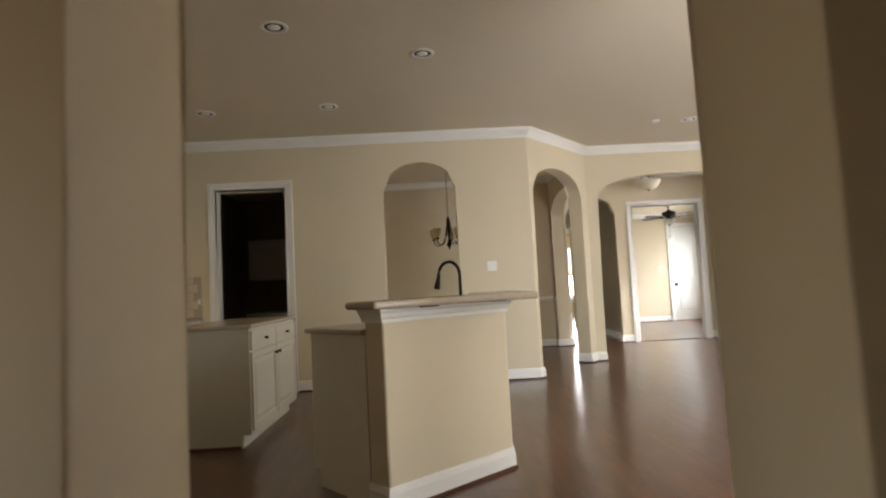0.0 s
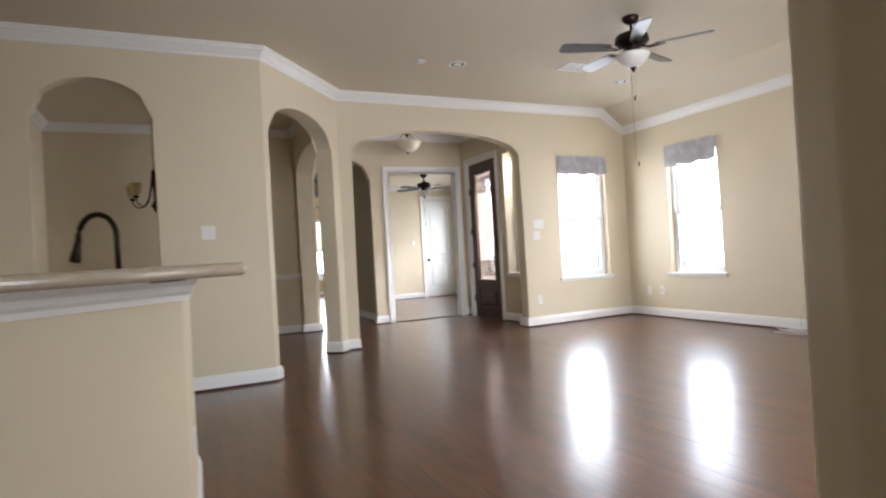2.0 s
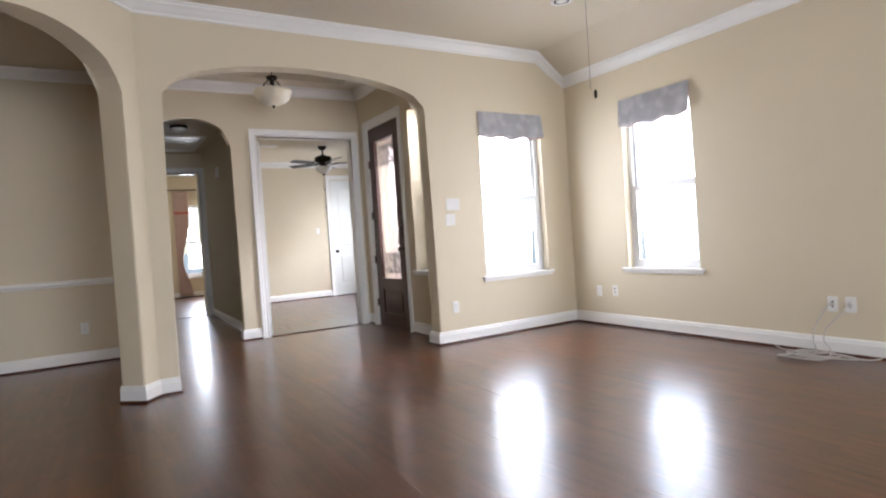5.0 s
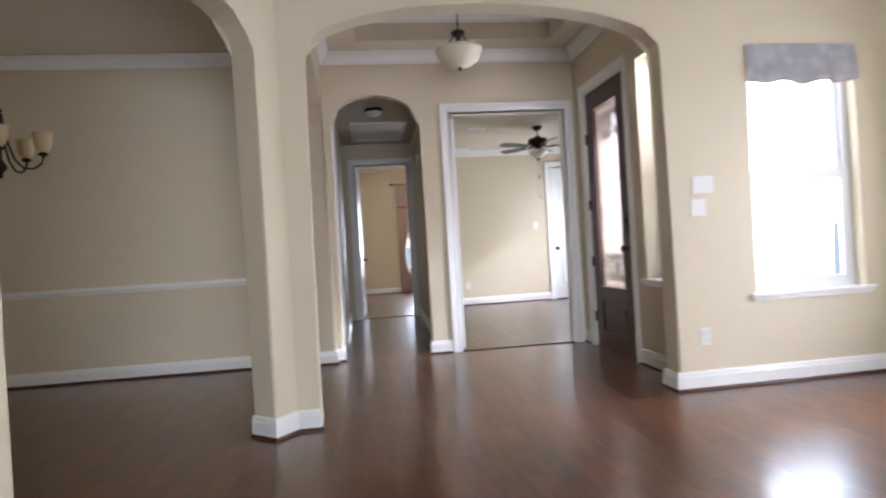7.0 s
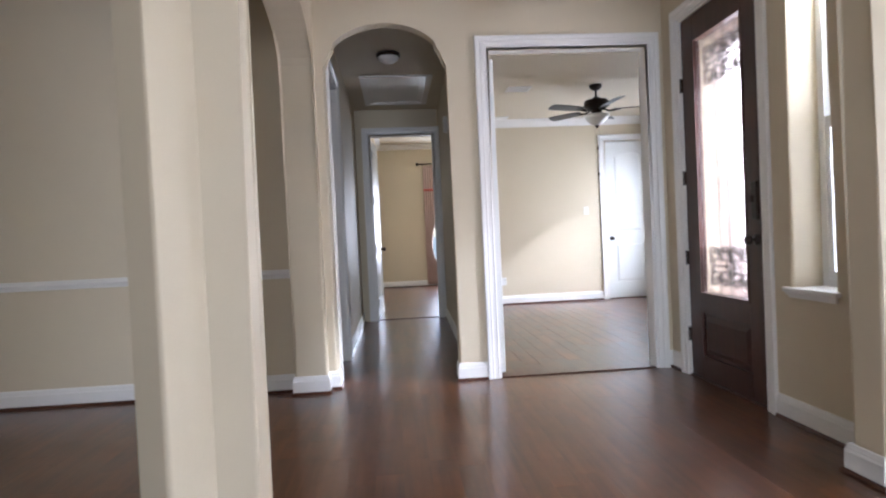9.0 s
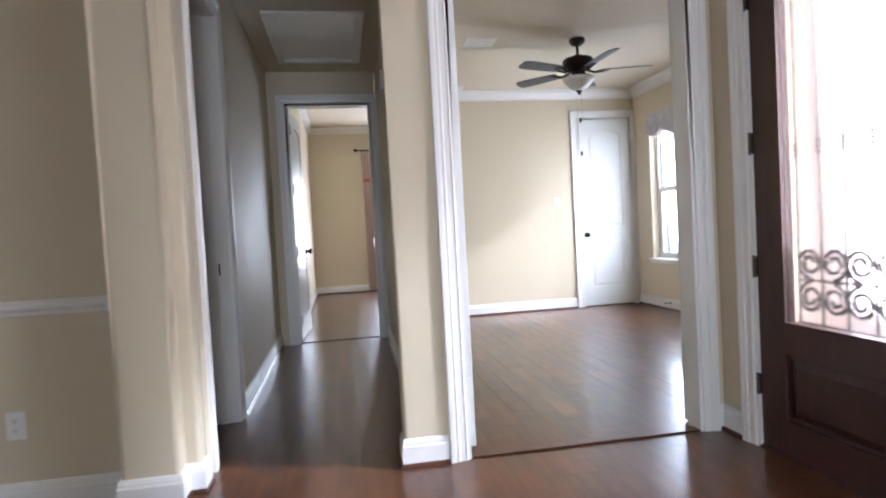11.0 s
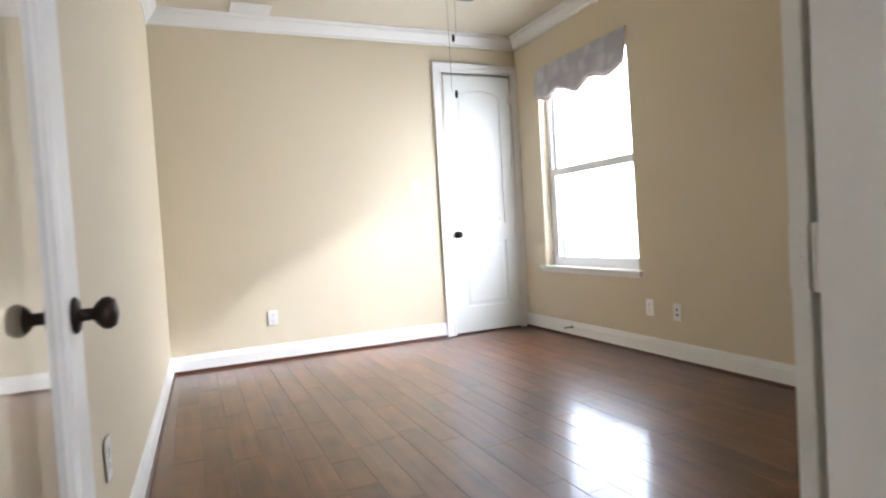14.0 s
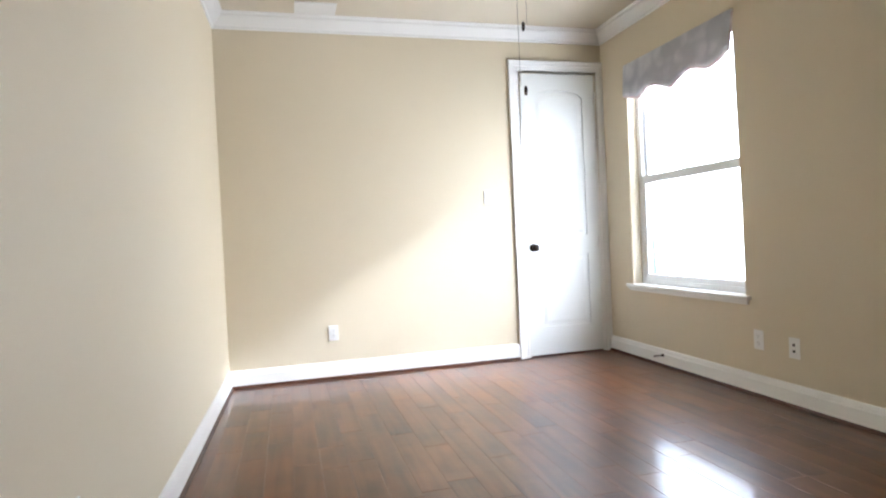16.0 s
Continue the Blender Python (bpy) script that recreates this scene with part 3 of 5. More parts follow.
casing((0, 13.93), 0, 2.77, 3.63, 2.45, 0.14)

# ground outside
gd = boxes(((-900, -900, -0.30), (900, 900, -0.20)))
tagged(part("ground", gd, LAWN), "pale paving and lawn outside the house", "ground", kind="structure")
sl = boxes(((-3.5, -1.8, -0.20), (7.4, 19.2, -0.012)))
tagged(part("floor_slab", sl, SUB), "slab under the plank floor", "floor", kind="structure")

# ---------------------------------------------------------------- doors and windows


def window(name, m, w, z0, z1, label, sill_over=0.06, depth=0.17):
    """Double-hung vinyl window set in a drywall opening; local x along, +y outdoors, origin at the opening's middle on the floor line."""
    t = thing(name, m, label, "window")
    t["kind"] = "structure"
    h, f, y = w / 2, 0.045, depth * 0.52
    zm = (z0 + z1) / 2 - 0.05
    part("window_frame", boxes(((-h, y, z0), (-h + f, y + 0.07, z1)), ((h - f, y, z0), (h, y + 0.07, z1)), ((-h + f, y, z1 - f), (h - f, y + 0.07, z1)), ((-h + f, y, z0), (h - f, y + 0.07, z0 + f))), VINYL, t)
    s = 0.032
    a, b = -h + f, h - f
    part("upper_sash", boxes(((a, y + 0.036, zm), (a + s, y + 0.062, z1 - f)), ((b - s, y + 0.036, zm), (b, y + 0.062, z1 - f)), ((a + s, y + 0.036, z1 - f - s), (b - s, y + 0.062, z1 - f)), ((a + s, y + 0.036, zm), (b - s, y + 0.062, zm + s))), VINYL, t)
    part("lower_sash", boxes(((a, y + 0.006, z0 + f), (a + s, y + 0.033, zm + s)), ((b - s, y + 0.006, z0 + f), (b, y + 0.033, zm + s)), ((a + s, y + 0.006, z0 + f), (b - s, y + 0.033, z0 + f + s * 1.3)), ((a + s, y + 0.006, zm - 0.024), (b - s, y + 0.033, zm + s + 0.006))), VINYL, t)
    for nm, za, zb, yy in (("pane", zm + s, z1 - f - s, y + 0.048), ("pane", z0 + f + s * 1.3, zm - 0.024, y + 0.019)):
        p = part(nm, boxes(((a + s, yy, za), (b - s, yy + 0.004, zb))), PANE, t, "clear glass pane")
        p.visible_shadow = False
    part("sash_lock", boxes(((-0.03, y + 0.0, zm + s), (0.03, y + 0.03, zm + s + 0.012))), VINYL, t)
    part("window_sill", box(bmesh.new(), (-h - sill_over, -0.035, z0 - 0.016), (h + sill_over, 0.0, z0 + 0.010), 0.006), TRIM, t, "white painted stool with rounded edge")
    part("stool_board", boxes(((-h + 0.001, 0.0, z0 - 0.010), (h - 0.001, y, z0 + 0.008))), TRIM, t)
    part("apron", boxes(((-h - sill_over + 0.025, -0.016, z0 - 0.045), (h + sill_over - 0.025, 0.0, z0 - 0.016)), ((-h - sill_over + 0.012, -0.024, z0 - 0.030), (h + sill_over - 0.012, -0.016, z0 - 0.016))), TRIM, t)
    return t


ANGW = math.degrees(math.atan2(dW.y, dW.x))
w1c = on_w(BX + 3.620 * dW.x)
window("window_1", pose(w1c[0], w1c[1], 0, 0, 0, ANGW), 0.87, 0.63, 2.385, "white double-hung window flooded with daylight")
window("window_2", pose(CX, CY + 0.16 - 1.404, 0, 0, 0, -90), 0.85, 0.63, 2.385, "white double-hung window flooded with daylight")
window("window_3", pose(STX, 14.908 - 0.970, 0, 0, 0, -90), 1.204, 0.595, 2.375, "wide white double-hung window flooded with daylight")
window("window_4", pose(2.742 + 1.76, 19.0, 0), 1.40, 0.50, 2.30, "white bedroom window behind a curtain", depth=0.14)
sl4 = window("window_5", pose(FOX, 10.59 - 1.6535, 0, 0, 0, -90), 0.307, 0.722, 2.55, "narrow sidelight window in a deep drywall reveal", 0.04, 0.33)


def valance(m, w, drop, label, hem=0.08):
    """Scalloped fabric valance on a board, with a plaid lining showing under the scallops."""
    t = thing("window_valance", m, label, "valance", "fabric window valances")
    nx, nz = 44, 8

    def sheet(off, low, thick):
        bm = bmesh.new()
        sides = []
        for k in (0, 1):
            g = []
            for i in range(nx + 1):
                u = i / nx
                x = (u - 0.5) * w
                scal = 0.5 - 0.5 * math.cos(2 * math.pi * (u * 3 + 0.5)) + 0.25 * math.sin(9 * u)
                zb = -drop * (1 - hem * scal) + low
                col = []
                for j in range(nz + 1):
                    v = j / nz
                    wave = (0.012 * math.sin(u * 17) + 0.007 * math.sin(u * 41 + 1)) * v
                    col.append(bm.verts.new((x, off + wave - 0.02 * v + k * thick, zb * v)))
                g.append(col)
            sides.append(g)
        for g in sides:
            for i in range(nx):
                for j in range(nz):
                    bm.faces.new((g[i][j], g[i + 1][j], g[i + 1][j + 1], g[i][j + 1]))
        a, b = sides
        for i in range(nx):
            bm.faces.new((a[i][nz], a[i + 1][nz], b[i + 1][nz], b[i][nz]))
        return bm
    part("face_fabric", sheet(-0.012, 0.0, 0.004), FABRIC, t, smooth=True)
    part("lining", sheet(0.004, -0.016, 0.003), CHECK, t, "plaid lining strip", smooth=True)
    part("mount_board", boxes(((-w / 2, -0.012, -0.012), (w / 2, 0.075, 0.0))), TRIM, t)
    return t


valance(pose(w1c[0], w1c[1] - 0.006, 2.383, 0, 0, ANGW), 0.865, 0.27, "grey patterned fabric valance with a scalloped hem")
valance(pose(CX - 0.006, CY + 0.16 - 1.404, 2.383, 0, 0, -90), 0.845, 0.29, "grey patterned fabric valance with a scalloped hem")
valance(pose(STX - 0.006, 13.938, 2.373, 0, 0, -90), 1.20, 0.30, "wide grey fabric valance with a scalloped hem and plaid lining", 0.17)


def knob(parent, at, side, label="dark bronze door knob"):
    """Round knob with rose on the face whose outward direction is side * y."""
    bm = bmesh.new()
    lathe(bm, [(0.0, 0.0), (0.033, 0.0), (0.033, 0.004), (0.028, 0.008), (0.012, 0.010), (0.011, 0.030), (0.020, 0.036), (0.029, 0.046), (0.030, 0.056), (0.024, 0.066), (0.010, 0.070), (0.0, 0.070)], 20)
    bmesh.ops.transform(bm, matrix=pose(at[0], at[1], at[2], 90 if side < 0 else -90), verts=bm.verts)
    return part("door_knob", bm, BRONZE, parent, label, True)


def hinge(parent, at, material=None):
    bm = boxes(((at[0] - 0.012, at[1] - 0.010, at[2] - 0.048), (at[0] + 0.012, at[1] + 0.002, at[2] + 0.048)))
    tube(bm, [(at[0], at[1] - 0.012, at[2] - 0.052), (at[0], at[1] - 0.012, at[2] + 0.052)], 0.007)
    return part("hinge", bm, material or BRONZE, parent)


def panel_door(name, m, w, h, label, knob_u=None, hinge_u=None):
    """Moulded two-panel door with an arched upper panel. Local x from 0 to w, thickness in y from 0 to 0.035, faces at -y and +y."""
    t = thing(name, m, label, "door")
    t["kind"] = "structure"
    st, z = 0.115, 0.014
    part("core", boxes(((0.004, 0.013, z), (w - 0.004, 0.022, h))), DOORW, t)
    for nm, a, b in (("stile", 0, st), ("stile", w - st, w)):
        part(nm, boxes(((a, 0, z), (b, 0.035, h))), DOORW, t)
    part("bottom_rail", boxes(((st, 0, z), (w - st, 0.035, 0.25))), DOORW, t)
    part("lock_rail", boxes(((st, 0, 0.86), (w - st, 0.035, 1.02))), DOORW, t)
    bm = bmesh.new()
    head = arc(w / 2, h - 0.21, w / 2 - st, 0.075, 180, 0, 14)
    out = head + [(w - st, h), (st, h)]
    f = [bm.verts.new((x, 0, zz)) for x, zz in out]
    g = [bm.verts.new((x, 0.035, zz)) for x, zz in out]
    bm.faces.new(f)
    bm.faces.new(g[::-1])
    for i in range(len(out)):
        k = (i + 1) % len(out)
        bm.faces.new((f[i], f[k], g[k], g[i]))
    part("arched_top_rail", bm, DOORW, t)

    def field(outline):
        bm = bmesh.new()
        cx = sum(p[0] for p in outline) / len(outline)
        cz = sum(p[1] for p in outline) / len(outline)

        def inset(d):
            return [(x + (d if x < cx - 0.02 else -d if x > cx + 0.02 else 0), zz + (d if zz < cz else -d)) for x, zz in outline]
        for s, y0, y1 in ((-1, 0.009, 0.0025), (1, 0.026, 0.0325)):
            r = [[bm.verts.new((x, yy, zz)) for x, zz in o] for o, yy in ((inset(0.002), y0), (inset(0.022), y0), (inset(0.05), y1))]
            for a, b in zip(r, r[1:]):
                for i in range(len(outline)):
                    k = (i + 1) % len(outline)
                    bm.faces.new((a[i], a[k], b[k], b[i]))
            bm.faces.new(r[-1])
        return bm
    part("panel", field([(st, 0.25), (w - st, 0.25), (w - st, 0.86), (st, 0.86)]), DOORW, t, "moulded lower panel")
    part("panel", field([(st, 1.02), (w - st, 1.02)] + arc(w / 2, h - 0.21, w / 2 - st, 0.075, 0, 180, 14)), DOORW, t, "moulded arched panel")
    if knob_u is not None:
        knob(t, (knob_u, 0.0, 0.93), -1)
        knob(t, (knob_u, 0.035, 0.93), 1)
    if hinge_u is not None:
        for zz in (0.22, 0.95, 1.60, h - 0.20):
            hinge(t, (hinge_u, 0.0, zz), TRIM)
    return t


panel_door("door_1", pose(6.308, 14.915, 0), 0.686, 2.40, "closed white two-panel arched door beside the window", 0.06, 0.684)
panel_door("door_2", pose(2.795, 14.09, 0, 0, 0, 86), 0.80, 2.42, "white two-panel door standing open into the bedroom", 0.70, 0.0)


def french_door(name, m, w, h, label, knobs, jamb):
    t = thing(name, m, label, "glazed door")
    t["kind"] = "structure"
    st = 0.115
    for a, b in ((0, st), (w - st, w)):
        part("stile", box(bmesh.new(), (a, 0, 0.010), (b, 0.036, h), 0.003), DOORW, t)
    part("bottom_rail", boxes(((st, 0, 0.010), (w - st, 0.036, 0.27))), DOORW, t)
    part("top_rail", boxes(((st, 0, h - 0.12), (w - st, 0.036, h))), DOORW, t)
    bead = boxes(((st, 0.004, 0.27), (st + 0.014, 0.032, h - 0.12)), ((w - st - 0.014, 0.004, 0.27), (w - st, 0.032, h - 0.12)), ((st + 0.014, 0.004, 0.27), (w - st - 0.014, 0.032, 0.284)), ((st + 0.014, 0.004, h - 0.134), (w - st - 0.014, 0.032, h - 0.12)))
    part("glazing_bead", bead, DOORW, t)
    p = part("pane", boxes(((st + 0.010, 0.016, 0.28), (w - st - 0.010, 0.020, h - 0.13))), PANE, t, "clear bevelled glass")
    p.visible_shadow = False
    if knobs:
        knob(t, (w - 0.06, 0.0, 0.875), -1)
        knob(t, (w - 0.06, 0.036, 0.875), 1)
    (jx0, jx1), (jy0, jy1) = jamb           # where the jamb's leaf of each hinge lies
    bx, by = (-0.008, (0.036 + jy0) / 2) if jy0 > 0 else (-0.006, jy1 / 2)
    for zz in (0.30, 0.907, 1.56, 2.20):
        bm = boxes(((-0.003, 0.002, zz - 0.055), (0.001, 0.035, zz + 0.055)), ((jx0, jy0, zz - 0.055), (jx1, jy1, zz + 0.055)))
        tube(bm, [(bx, by, zz - 0.057), (bx, by, zz + 0.057)], 0.009)
        for k in (-0.034, 0.0, 0.034):
            box(bm, (-0.0045, 0.014, zz + k - 0.003), (-0.002, 0.020, zz + k + 0.003))
        part("hinge", bm, TRIM, t, "hinge painted over white")
    return t


french_door("door_3", pose(3.872, 10.612, 0, 0, 0, 88.4), 0.635, 2.42, "white glazed French door swung open along the study wall", True, ((-0.066, -0.024), (0.053, 0.0565)))
french_door("door_4", pose(5.036, 10.618, 0, 0, 0, 1.0), 0.635, 2.42, "white glazed French door folded back against the wall", False, ((-0.018, -0.0145), (-0.085, -0.038)))


def front_door(m):
    """Mahogany entrance door: tall reeded light with wrought iron, raised lower panel."""
    t = thing("door_5", m, "dark mahogany front door with iron scrollwork behind reeded glass", "front door")
    t["kind"] = "structure"
    w, h, st = 0.884, 2.528, 0.160
    for a, b in ((0, st), (w - st, w)):
        part("stile", box(bmesh.new(), (a, 0, 0.012), (b, 0.045, h), 0.003), MAHOG, t)
    part("bottom_rail", boxes(((st, 0, 0.012), (w - st, 0.045, 0.17))), MAHOG, t)
    part("lock_rail", boxes(((st, 0, 0.47), (w - st, 0.045, 0.60))), MAHOG, t)
    part("top_rail", boxes(((st, 0, h - 0.17), (w - st, 0.045, h))), MAHOG, t)
    bm = bmesh.new()
    r = [[bm.verts.new((x, y, z)) for x, z in ((st + i, 0.17 + i), (w - st - i, 0.17 + i), (w - st - i, 0.47 - i), (st + i, 0.47 - i))] for i, y in ((0.0, 0.020), (0.018, 0.020), (0.055, 0.004))]
    for a, b in zip(r, r[1:]):
        for i in range(4):
            bm.faces.new((a[i], a[(i + 1) % 4], b[(i + 1) % 4], b[i]))
    bm.faces.new(r[-1])
    v = [bm.verts.new(p) for p in ((st, 0.028, 0.17), (w - st, 0.028, 0.17), (w - st, 0.028, 0.47), (st, 0.028, 0.47))]
    bm.faces.new(v)
    part("raised_panel", bm, MAHOG, t, "raised lower panel")
    za, zb = 0.60, h - 0.17
    part("glazing_bead", boxes(((st, -0.006, za), (st + 0.012, 0.05, zb)), ((w - st - 0.012, -0.006, za), (w - st, 0.05, zb)), ((st + 0.012, -0.006, za), (w - st - 0.012, 0.05, za + 0.012)), ((st + 0.012, -0.006, zb - 0.012), (w - st - 0.012, 0.05, zb))), MAHOG, t)
    p = part("pane", boxes(((st + 0.012, 0.014, za + 0.012), (w - st - 0.012, 0.019, zb - 0.012))), REED, t, "reeded obscure glass")
    p.visible_shadow = False
    gm = bmesh.new()
    x0, x1 = st + 0.03, w - st - 0.03
    yk = 0.060
    for i in range(5):
        x = x0 + (x1 - x0) * i / 4
        tube(gm, [(x, yk, za + 0.01), (x, yk, zb - 0.01)], 0.006, 6)
        for zz in (za + 0.76,):
            for kz in (-0.022, 0.0, 0.022):
                lathe(gm, [(0.006, -0.007), (0.013, -0.004), (0.013, 0.004), (0.006, 0.007)], 8, (x, yk, zz + kz))
    for zz, up in ((za + 0.125, -1), (za + 0.275, 1), (zb - 0.275, -1), (zb - 0.125, 1)):
        for i in range(4):
            cx = x0 + (x1 - x0) * (i + 0.5) / 4
            hand = 1 if i % 2 else -1
            pts = []
            for k in range(33):
                a = 2 * math.pi * 1.75 * k / 32 - 0.5 * math.pi
                rr = 0.066 * (1 - 0.72 * k / 32)
                pts.append((cx + hand * rr * math.cos(a), yk, zz + up * rr * math.sin(a)))
            tube(gm, pts, 0.0085, 6)
    for zz in (za + 0.012, za + 0.20, zb - 0.20, zb - 0.012):
        tube(gm, [(x0, yk, zz), (x1, yk, zz)], 0.006, 6)
    part("iron_grille", gm, BRONZE, t, "black wrought iron scrolls")
    part("handle_plate", box(bmesh.new(), (w - 0.10, -0.012, 1.10), (w - 0.045, 0.0, 1.32), 0.004), BRONZE, t, "dark bronze deadbolt plate")
    part("thumb_turn", boxes(((w - 0.078, -0.032, 1.20), (w - 0.068, -0.012, 1.24))), BRONZE, t)
    knob(t, (w - 0.072, 0.0, 0.98), -1)
    for zz in (0.30, 0.85, 1.42, 2.08):
        hinge(t, (-0.004, 0.0, zz))
    part("sweep", boxes(((0.0, -0.004, 0.004), (w, 0.049, 0.012))), SLOT, t)
    return t


front_door(pose(FOX + 0.015, 10.222, 0, 0, 0, -90))
th = boxes(((FOX, 9.324, 0.0), (FOX + 0.27, 10.234, 0.011)))
tagged(part("doorway_strip", th, MAHOG), "dark wooden threshold under the front door", "threshold", kind="structure")
# first strip is added: blocks the sky gap below door_1, leaving a dark line
for a, b in (((6.308, 14.93, 0.0), (6.994, 15.04, 0.013)), ((3.819, 10.48, 0.0), (5.017, 10.54, 0.009)), ((2.786, 13.98, 0.0), (3.614, 14.02, 0.009))):
    tagged(part("doorway_strip", box(bmesh.new(), a, b, 0.003), SHOE), "dark wooden strip on the floor across the doorway, threshold or added gap stop", "threshold", kind="structure")

CHX, CHY = 0.37, 8.95
FX, FY = 0.34, 4.36

# ---------------------------------------------------------------- lamps and fans


def ceiling_fan(m, turn, label, rod=0.16, reach=0.66, chain=0.42):
    """Five-blade fan; origin on the ceiling, z down the rod is negative."""
    t = thing("ceiling_fan", m, label, "ceiling fan", "ceiling fans")
    part("canopy", lathe(bmesh.new(), [(0.072, 0.0), (0.075, -0.012), (0.066, -0.040), (0.040, -0.062), (0.018, -0.070)]), BRONZE, t, smooth=True)
    part("downrod", tube(bmesh.new(), [(0, 0, -0.06), (0, 0, -rod - 0.05)], 0.013, 12), BRONZE, t, smooth=True)
    z = -rod - 0.05
    part("motor", lathe(bmesh.new(), [(0.02, z + 0.03), (0.045, z + 0.02), (0.06, z), (0.125, z - 0.010), (0.142, z - 0.030), (0.142, z - 0.062), (0.150, z - 0.070), (0.142, z - 0.080), (0.115, z - 0.105), (0.075, z - 0.115), (0.055, z - 0.150), (0.075, z - 0.162), (0.078, z - 0.180), (0.05, z - 0.186)], 32), BRONZE, t, smooth=True)
    zb = z - 0.135
    for i in range(5):
        a = radians(turn + 72 * i)
        rot = Matrix.Rotation(a, 4, 'Z')
        bm = bmesh.new()
        tube(bm, [(0.066, 0, zb + 0.020), (0.15, 0.012, zb - 0.008), (0.19, 0.026, zb - 0.002), (0.235, 0.03, zb + 0.004)], 0.008, 6)
        tube(bm, [(0.066, 0, zb + 0.020), (0.15, -0.012, zb - 0.008), (0.19, -0.026, zb - 0.002), (0.235, -0.03, zb + 0.004)], 0.008, 6)
        box(bm, (0.215, -0.045, zb + 0.002), (0.275, 0.045, zb + 0.007))
        bmesh.ops.transform(bm, matrix=rot, verts=bm.verts)
        br = part("blade_arm", bm, BRONZE, t)
        bm = bmesh.new()
        out = [(0.21, -0.052), (0.30, -0.060), (reach - 0.10, -0.070), (reach - 0.02, -0.064), (reach, -0.040), (reach, 0.040), (reach - 0.02, 0.064), (reach - 0.10, 0.070), (0.30, 0.060), (0.21, 0.052)]
        prism(bm, out, -0.0035, 0.0035, 0.0012)
        bmesh.ops.transform(bm, matrix=rot @ Matrix.Translation((0, 0, zb + 0.012)) @ Matrix.Rotation(radians(12), 4, 'X'), verts=bm.verts)
        part("blade", bm, BLADE, br, "dark fan blade")
    zc = z - 0.186
    bowl = part("light_bowl", lathe(bmesh.new(), [(0.085, zc + 0.012), (0.140, zc + 0.004), (0.148, zc - 0.006), (0.128, zc - 0.040), (0.085, zc - 0.085), (0.045, zc - 0.112), (0.0, zc - 0.118)], 32), ETCH, t, "etched white glass bowl", True)
    part("finial", lathe(bmesh.new(), [(0.030, zc - 0.112), (0.028, zc - 0.122), (0.012, zc - 0.128), (0.016, zc - 0.138), (0.008, zc - 0.150), (0.0, zc - 0.154)], 12), BRONZE, bowl, smooth=True)
    for dx, ln in ((-0.022, chain), (0.024, 0.24)):
        ch = part("pull_chain", tube(bmesh.new(), [(dx, 0.01, zc - 0.05), (dx, 0.01, zc - 0.12 - ln)], 0.0010, 5), BRONZE, t)
        part("fob", lathe(bmesh.new(), [(0.002, zc - 0.12 - ln), (0.007, zc - 0.128 - ln), (0.009, zc - 0.145 - ln), (0.006, zc - 0.162 - ln), (0.0, zc - 0.168 - ln)], 10), BRONZE, ch, smooth=True)
    return t


ceiling_fan(pose(4.335, 5.39, H0), 19, "dark bronze five-blade ceiling fan with a glass bowl, at rest", rod=0.10, chain=0.82)
ceiling_fan(pose(5.49, 12.91, HS), -15, "dark bronze five-blade ceiling fan in the study, at rest", rod=0.12, chain=0.545)


def pendant(m):
    t = thing("pendant_light", m, "alabaster bowl pendant on a bronze stem in the foyer", "pendant lamp")
    d = -0.47
    part("canopy", lathe(bmesh.new(), [(0.062, 0), (0.064, -0.01), (0.05, -0.03), (0.012, -0.038)]), BRONZE, t, smooth=True)
    part("stem", tube(bmesh.new(), [(0, 0, -0.03), (0, 0, d)], 0.007, 8), BRONZE, t)
    part("hub", lathe(bmesh.new(), [(0.012, d + 0.02), (0.055, d + 0.01), (0.062, d - 0.005), (0.05, d - 0.022), (0.022, d - 0.04), (0.02, d - 0.075), (0.012, d - 0.08)]), BRONZE, t, smooth=True)
    for k in range(3):
        a = radians(120 * k + 20)
        c, s = math.cos(a), math.sin(a)
        part("arm", tube(bmesh.new(), [(0.04 * c, 0.04 * s, d - 0.015), (0.085 * c, 0.085 * s, d - 0.055), (0.15 * c, 0.15 * s, d - 0.145), (0.17 * c, 0.17 * s, d - 0.170)], 0.006, 6), BRONZE, t)
    b = d - 0.145
    bowl = part("bowl", lathe(bmesh.new(), [(0.190, b + 0.010), (0.200, b + 0.002), (0.196, b - 0.02), (0.165, b - 0.085), (0.110, b - 0.130), (0.05, b - 0.150), (0.0, b - 0.153), (0.05, b - 0.142), (0.105, b - 0.120), (0.155, b - 0.078), (0.185, b - 0.015)], 36), ALAB, t, "cream alabaster glass bowl", True)
    part("finial", lathe(bmesh.new(), [(0.02, b - 0.148), (0.018, b - 0.158), (0.008, b - 0.164), (0.011, b - 0.172), (0.0, b - 0.184)], 12), BRONZE, bowl, smooth=True)
    return t


pendant(pose(3.763, 9.42, TZ))


def flush_light(m):
    t = thing("ceiling_light", m, "small flush ceiling lamp with a dark bronze rim", "ceiling lamp")
    part("rim", lathe(bmesh.new(), [(0.105, 0.0), (0.112, -0.012), (0.108, -0.030), (0.098, -0.034)]), BRONZE, t, smooth=True)
    part("diffuser", lathe(bmesh.new(), [(0.098, -0.030), (0.085, -0.060), (0.05, -0.082), (0.0, -0.090)]), ETCH, t, smooth=True)
    return t


flush_light(pose(3.08, 11.57, HS))


